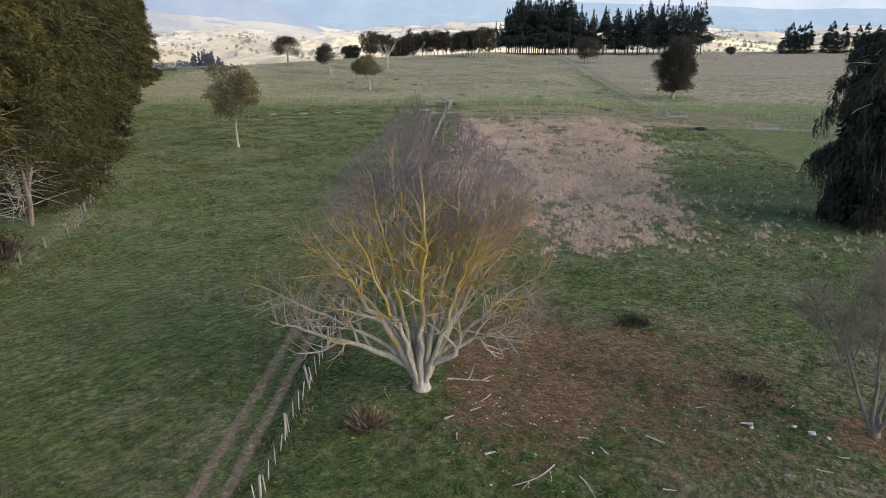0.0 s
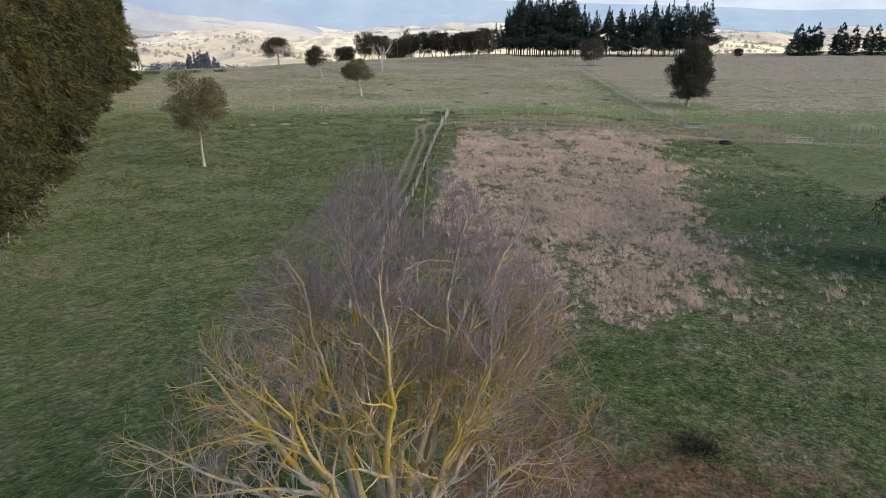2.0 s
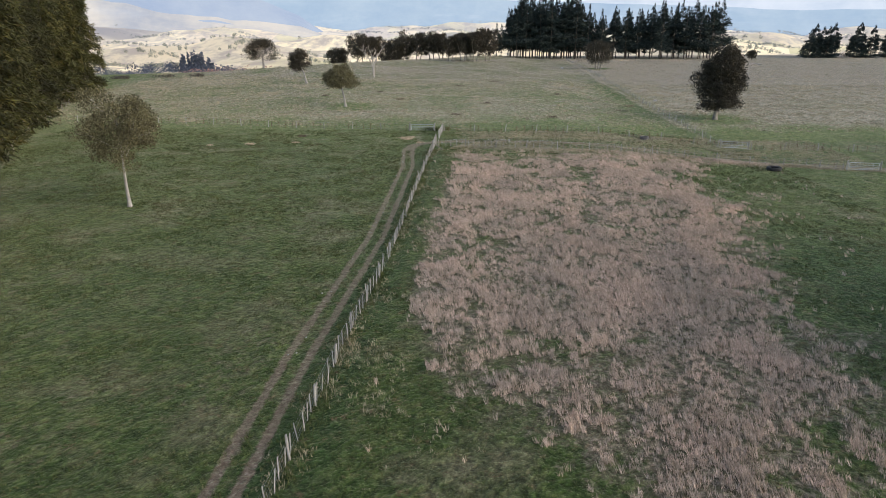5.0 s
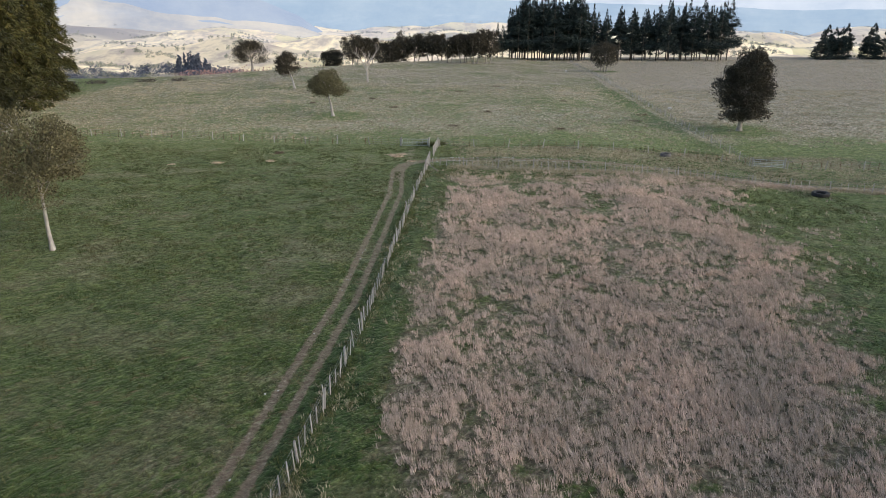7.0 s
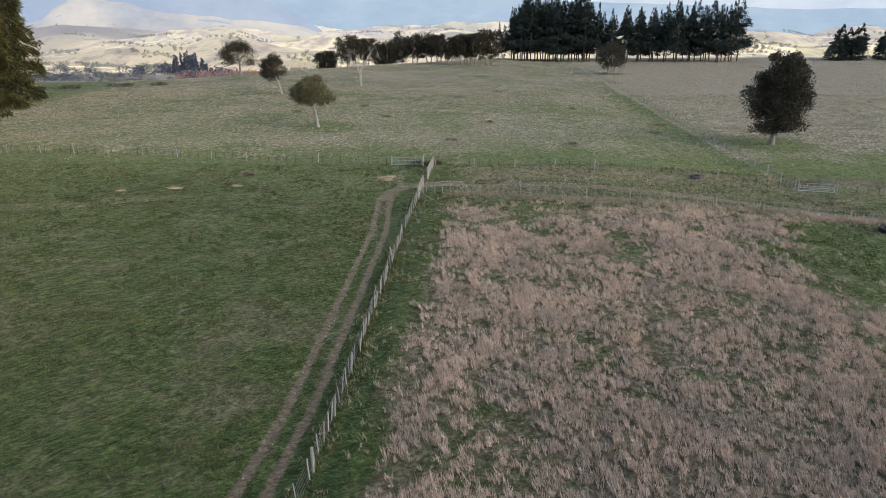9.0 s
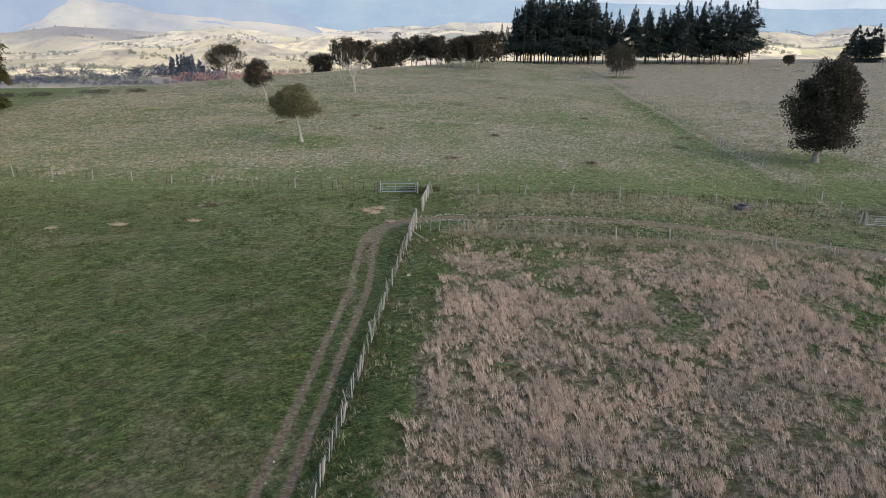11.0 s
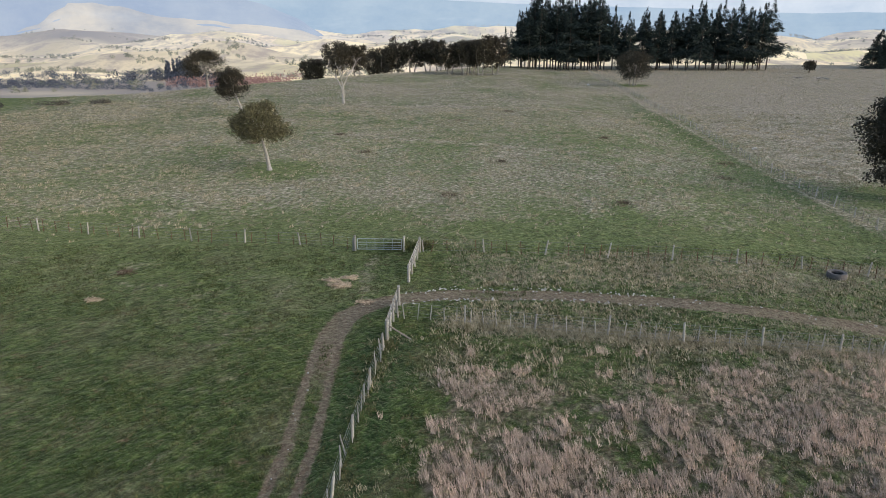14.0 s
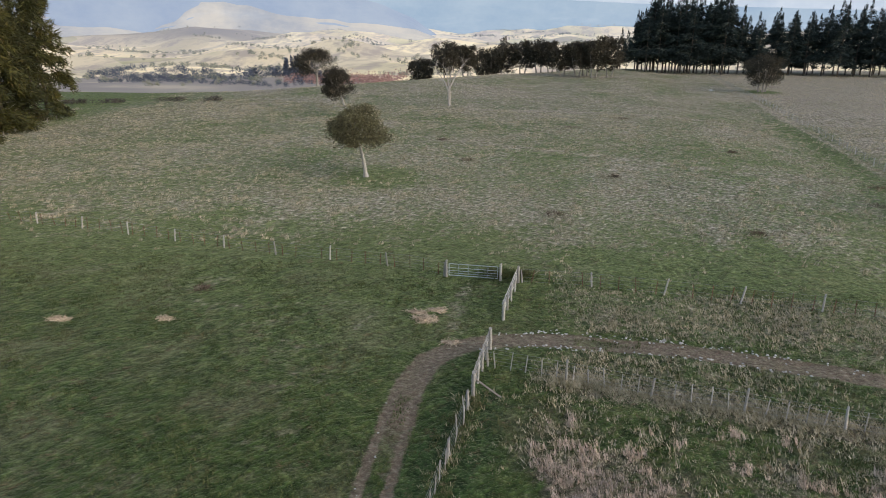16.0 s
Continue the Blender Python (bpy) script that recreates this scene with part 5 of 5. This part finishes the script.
for x, y, sx, sy, h, n in ((-6.1, 144.4, 1.0, 0.9, 0.25, 700), (-5.6, 146.0, 0.9, 0.6, 0.2, 350), (-6.9, 145.4, 0.9, 0.5, 0.2, 300), (-23.5, 141.7, 0.7, 0.45, 0.16, 320), (-30.4, 140.3, 0.9, 0.5, 0.16, 320), (-36.2, 139.0, 0.6, 0.4, 0.14, 220), (-3.9, 141.4, 0.7, 0.5, 0.1, 200)):
    straw_pile(x, y, sx, sy, h, n)
ring_trough("concrete_trough", 33.0, 148.4, 0.75, 0.85, CONCRETE, "round grey concrete water trough on the grass bank")
ring_trough("tyre_trough", 46.0, 128.9, 1.0, 0.8, RUBBER, "black tyre trough in worn ground by the fence")

for x, y, L, r, f in ((10, 27.8, 1.3, 0.09, 0), (4.6, 26.2, 2.6, 0.05, 3), (5.6, 25.4, 2.2, 0.05, 3), (1.5, 26.9, 0.8, 0.09, 0), (14.8, 29.5, 0.8, 0.10, 0), (2.0, 32.2, 1.0, 0.06, 0), (18.1, 26.8, 0.7, 0.06, 0), (-0.3, 33.8, 2.4, 0.08, 2),
                      (-2.9, 33.0, 1.6, 0.03, 3), (-3.3, 31.6, 1.5, 0.03, 2), (0.2, 28.6, 0.7, 0.07, 0), (7.2, 27.0, 0.8, 0.05, 1), (3.0, 29.2, 0.9, 0.05, 0), (12.5, 31.0, 0.7, 0.05, 0), (8.3, 29.2, 0.6, 0.05, 0), (0.9, 30.6, 0.9, 0.06, 0), (6.0, 28.3, 0.7, 0.06, 0), (-0.4, 29.8, 0.8, 0.08, 0), (16.2, 26.0, 0.9, 0.05, 1), (9.0, 24.6, 0.8, 0.05, 0)):
    stick(x, y, L, r, f)
for _ in range(110):
    x, y = rng.normal(2.2, 2.6), rng.normal(31.0, 3.4)
    if x > -1.5:
        stone(x, y, rng.uniform(0.03, 0.07))
for _ in range(45):
    stone(rng.normal(14.5, 3.2), rng.normal(29.5, 3.0), rng.uniform(0.03, 0.07))
stone(17.4, 28.8, 0.22), stone(16.8, 29.4, 0.14), stone(18.0, 28.4, 0.13), stone(14.7, 29.3, 0.14)
for _ in range(60):
    k = rng.uniform(0, 32)
    stone(k - 1, float(np.interp(k - 1, [-1, 2.3, 10, 17.4, 29.2, 45], [143.3, 143.9, 143.7, 142.4, 139.4, 135.2])) + rng.normal() * 0.35, rng.uniform(0.04, 0.10), "pale gravel stone beside the lane")
for _ in range(130):
    k = rng.uniform(-2, 17)
    mid = float(np.interp(k, [-2, 2.3, 10.1, 17.4], [142.0, 143.0, 142.9, 141.7]))
    stone(k, mid + rng.choice([-1, 1]) * rng.normal(1.0, 0.16), rng.uniform(0.05, 0.11), "pale gravel stone beside the lane")
for _ in range(40):
    k = rng.uniform(70, 137)
    stone(float(np.interp(k, [72, 93, 124, 132, 137], [-8.4, -6.3, -5.4, -5.9, -5.8])) + rng.normal() * 0.25, k, rng.uniform(0.03, 0.08), "pale gravel stone in the wheel track")
for x, y, k in ((52.4, 211.5, 0.5), (48.9, 345.0, 0.8), (66.7, 255.0, 0.3)):
    stone(x, y, k, "pale boulder in the hill pasture")
for x, y, L, r in ((143.5, 375.0, 6.0, 0.35), (147.5, 374.0, 5.0, 0.30), (140.5, 381.0, 4.0, 0.25)):
    stick(x, y, L, r, 3, "bleached fallen logs in the hill pasture")
tagged(part_np("thistle", *bush_mesh(-4.2, 29.1, 1.0, 0.8, 500), BROWN_TWIG), "dead brown thistle clump on grass", "plant", kind="stuff")
tagged(part_np("shrub", *bush_mesh(-39.4, 53.0, 3.4, 1.5, 1500), SCRUB_LEAF), "dark leafless shrub under the shelterbelt", "shrub", kind="stuff")
tagged(part_np("rush", *joined([bush_mesh(x, y, w, 0.4, 420) for x, y, w in ((11.6, 40.9, 1.7), (16.4, 33.4, 1.6), (12.0, 41.3, 1.1))]), LEAF_DARK), "dark low rushes on bare ground", "plant", kind="stuff")
tagged(part_np("nettle_patch", *joined([bush_mesh(x, y, w, 0.55, 420) for x, y, w in ((-1.4, 153.4, 1.6), (-2.6, 153.6, 1.3), (-0.2, 153.7, 1.2))]), BLADE_GREEN), "lush green weeds growing behind the gate", "plant", kind="stuff")
tagged(part_np("hill_rush", *joined([bush_mesh(x, y, w, 0.4, 240) for x, y, w in ((1.8, 171.9, 1.6), (-23.5, 146.9, 0.9), (37.8, 185.3, 1.7), (42.1, 196.6, 1.7), (20.5, 168.2, 1.1), (8.9, 191.2, 0.9), (3, 235, 2.2), (-11, 198, 1.2), (47.5, 149.0, 2.0), (-30, 205, 1.2), (28, 215, 1.0), (-17.5, 215, 1.0), (14, 250, 1.4))]), BROWN_TWIG), "dark rush clumps in the hill pasture", "plant", kind="stuff")

# ---- grass ----
def grass(name, label, box, count, mask, mat, height, width, blades, lean, wind=(0.25, 0.1), spread=0.2):
    x0, y0, x1, y1 = box
    XY = np.column_stack([rng.uniform(x0, x1, count), rng.uniform(y0, y1, count)])
    XY = XY[rng.random(count) < mask(XY[:, 0], XY[:, 1])]
    XY = XY[rut_mask(XY[:, 0], XY[:, 1]) < 0.35]
    h = height * (0.6 + 0.8 * vnoise(XY[:, 0], XY[:, 1], 2.5, 55))
    V, F = tufts(XY, ground_z(XY[:, 0], XY[:, 1]), h, width, blades, lean, wind, spread)
    tagged(part_np(name, V, F, mat), label, "grass", kind="stuff")


def tussock(x, y):
    n = 0.55 * vnoise(x, y, 0.6, 56) + 0.30 * vnoise(x, y, 1.4, 57) + 0.15 * vnoise(x, y, 4.5, 59)
    return smooth((dry_mask(x, y) + (n - 0.5) * 1.7 - 0.36) * 1.4) * smooth((y - 48) / 12) * 0.72


WIND = (-0.10, -0.06)
grass("dry_grass", "long dry pinkish-brown grass tufts in the ungrazed paddock", (-4, 54, 48, 134), 120000, tussock, BLADE_DRY, 0.40, 0.013, 13, 0.65, (-0.22, 0.18), 0.13)
grass("verge_grass", "pale grass along the lane", (-1, 129, 62, 155), 30000, lambda x, y: dry_mask(x, y) * smooth((to_line(x, y, TRACK) - 1.0) / 0.5), BLADE_VERGE, 0.17, 0.032, 8, 1.0, (-0.2, 0.1), 0.28)
grass("hill_grass", "pale tufted grass on the hill pasture", (-90, 154, 150, 260), 105000, lambda x, y: dry_mask(x, y) * 1.1 * smooth((vnoise(x, y, 1.3, 58) - 0.38) * 3.5), BLADE_PALE, 0.24, 0.050, 7, 0.75, (0.3, 0.25), 0.24)
grass("far_hill_grass", "pale tufted grass on the upper hill", (-110, 255, 330, 450), 26000, lambda x, y: dry_mask(x, y), BLADE_PALE, 0.28, 0.08, 5, 1.2, (0.30, 0.45), 0.8)
grass("green_grass", "short green paddock grass", (-66, 18, 48, 154), 180000, lambda x, y: (1 - dry_mask(x, y)) * (1 - dirt_mask(x, y)) * (0.25 + 0.75 * vnoise(x, y, 2, 62)) * (1 - 0.6 * lush_shade_mask(x, y)), BLADE_GREEN, 0.13, 0.032, 5, 0.9, WIND, 0.24)
grass("dirt_grass", "thin grass in the trampled ground", (-1, 24, 24, 47), 6500, lambda x, y: dirt_mask(x, y) * smooth((vnoise(x, y, 2.2, 63) - 0.3) * 2.5), BLADE_GREEN, 0.14, 0.018, 7, 1.2, WIND, 0.3)
grass("fence_grass", "long green grass under the fence line", (-10, 14, 0, 140), 16000, lambda x, y: np.exp(-((to_line(x, y, FENCE_LINE) / 0.6) ** 2)), BLADE_GREEN, 0.30, 0.02, 8, 0.8, WIND)
grass("fence_straw", "dry stalks along the fence and its green strip", (-10, 14, 3, 140), 22000, lambda x, y: np.exp(-(((to_line(x, y, FENCE_LINE) - 0.3) / 0.45) ** 2)) * smooth((vnoise(x, y, 3, 65) - 0.35) * 3) * 0.6 + (x > np.interp(y, FENCE_LINE[:, 1], FENCE_LINE[:, 0])) * smooth((vnoise(x, y, 1.8, 66) - 0.5) * 3) * smooth((y - 55) / 12) * 0.5, BLADE_VERGE, 0.20, 0.015, 8, 1.2, WIND, 0.18)
grass("hedge_grass", "pale dry grass verge under the shelterbelt", (-103, 40, -33, 240), 60000, lambda x, y: np.exp(-(to_line(x, y, np.array([(-35.2, 40), (-36.4, 61.5), (-52.8, 106), (-73.8, 156), (-101, 238)])) ** 2 / 1.44)) * (0.15 + 0.6 * vnoise(x, y, 2.5, 64) + 0.25 * (y < 72)), BLADE_DEAD, 0.30, 0.018, 8, 1.0, WIND, 0.4)
grass("lane_fence_grass", "long dead grey grass along the lane's near fence", (0, 127, 62, 142), 40000, lambda x, y: np.exp(-((to_line(x, y, LANE_FENCE) / 0.6) ** 2)) * (0.5 + 0.5 * vnoise(x, y, 1.5, 67)) * smooth((to_line(x, y, TRACK) - 1.0) / 0.5), BLADE_VERGE, 0.27, 0.017, 9, 1.3, (-0.5, 0.1), 0.25)
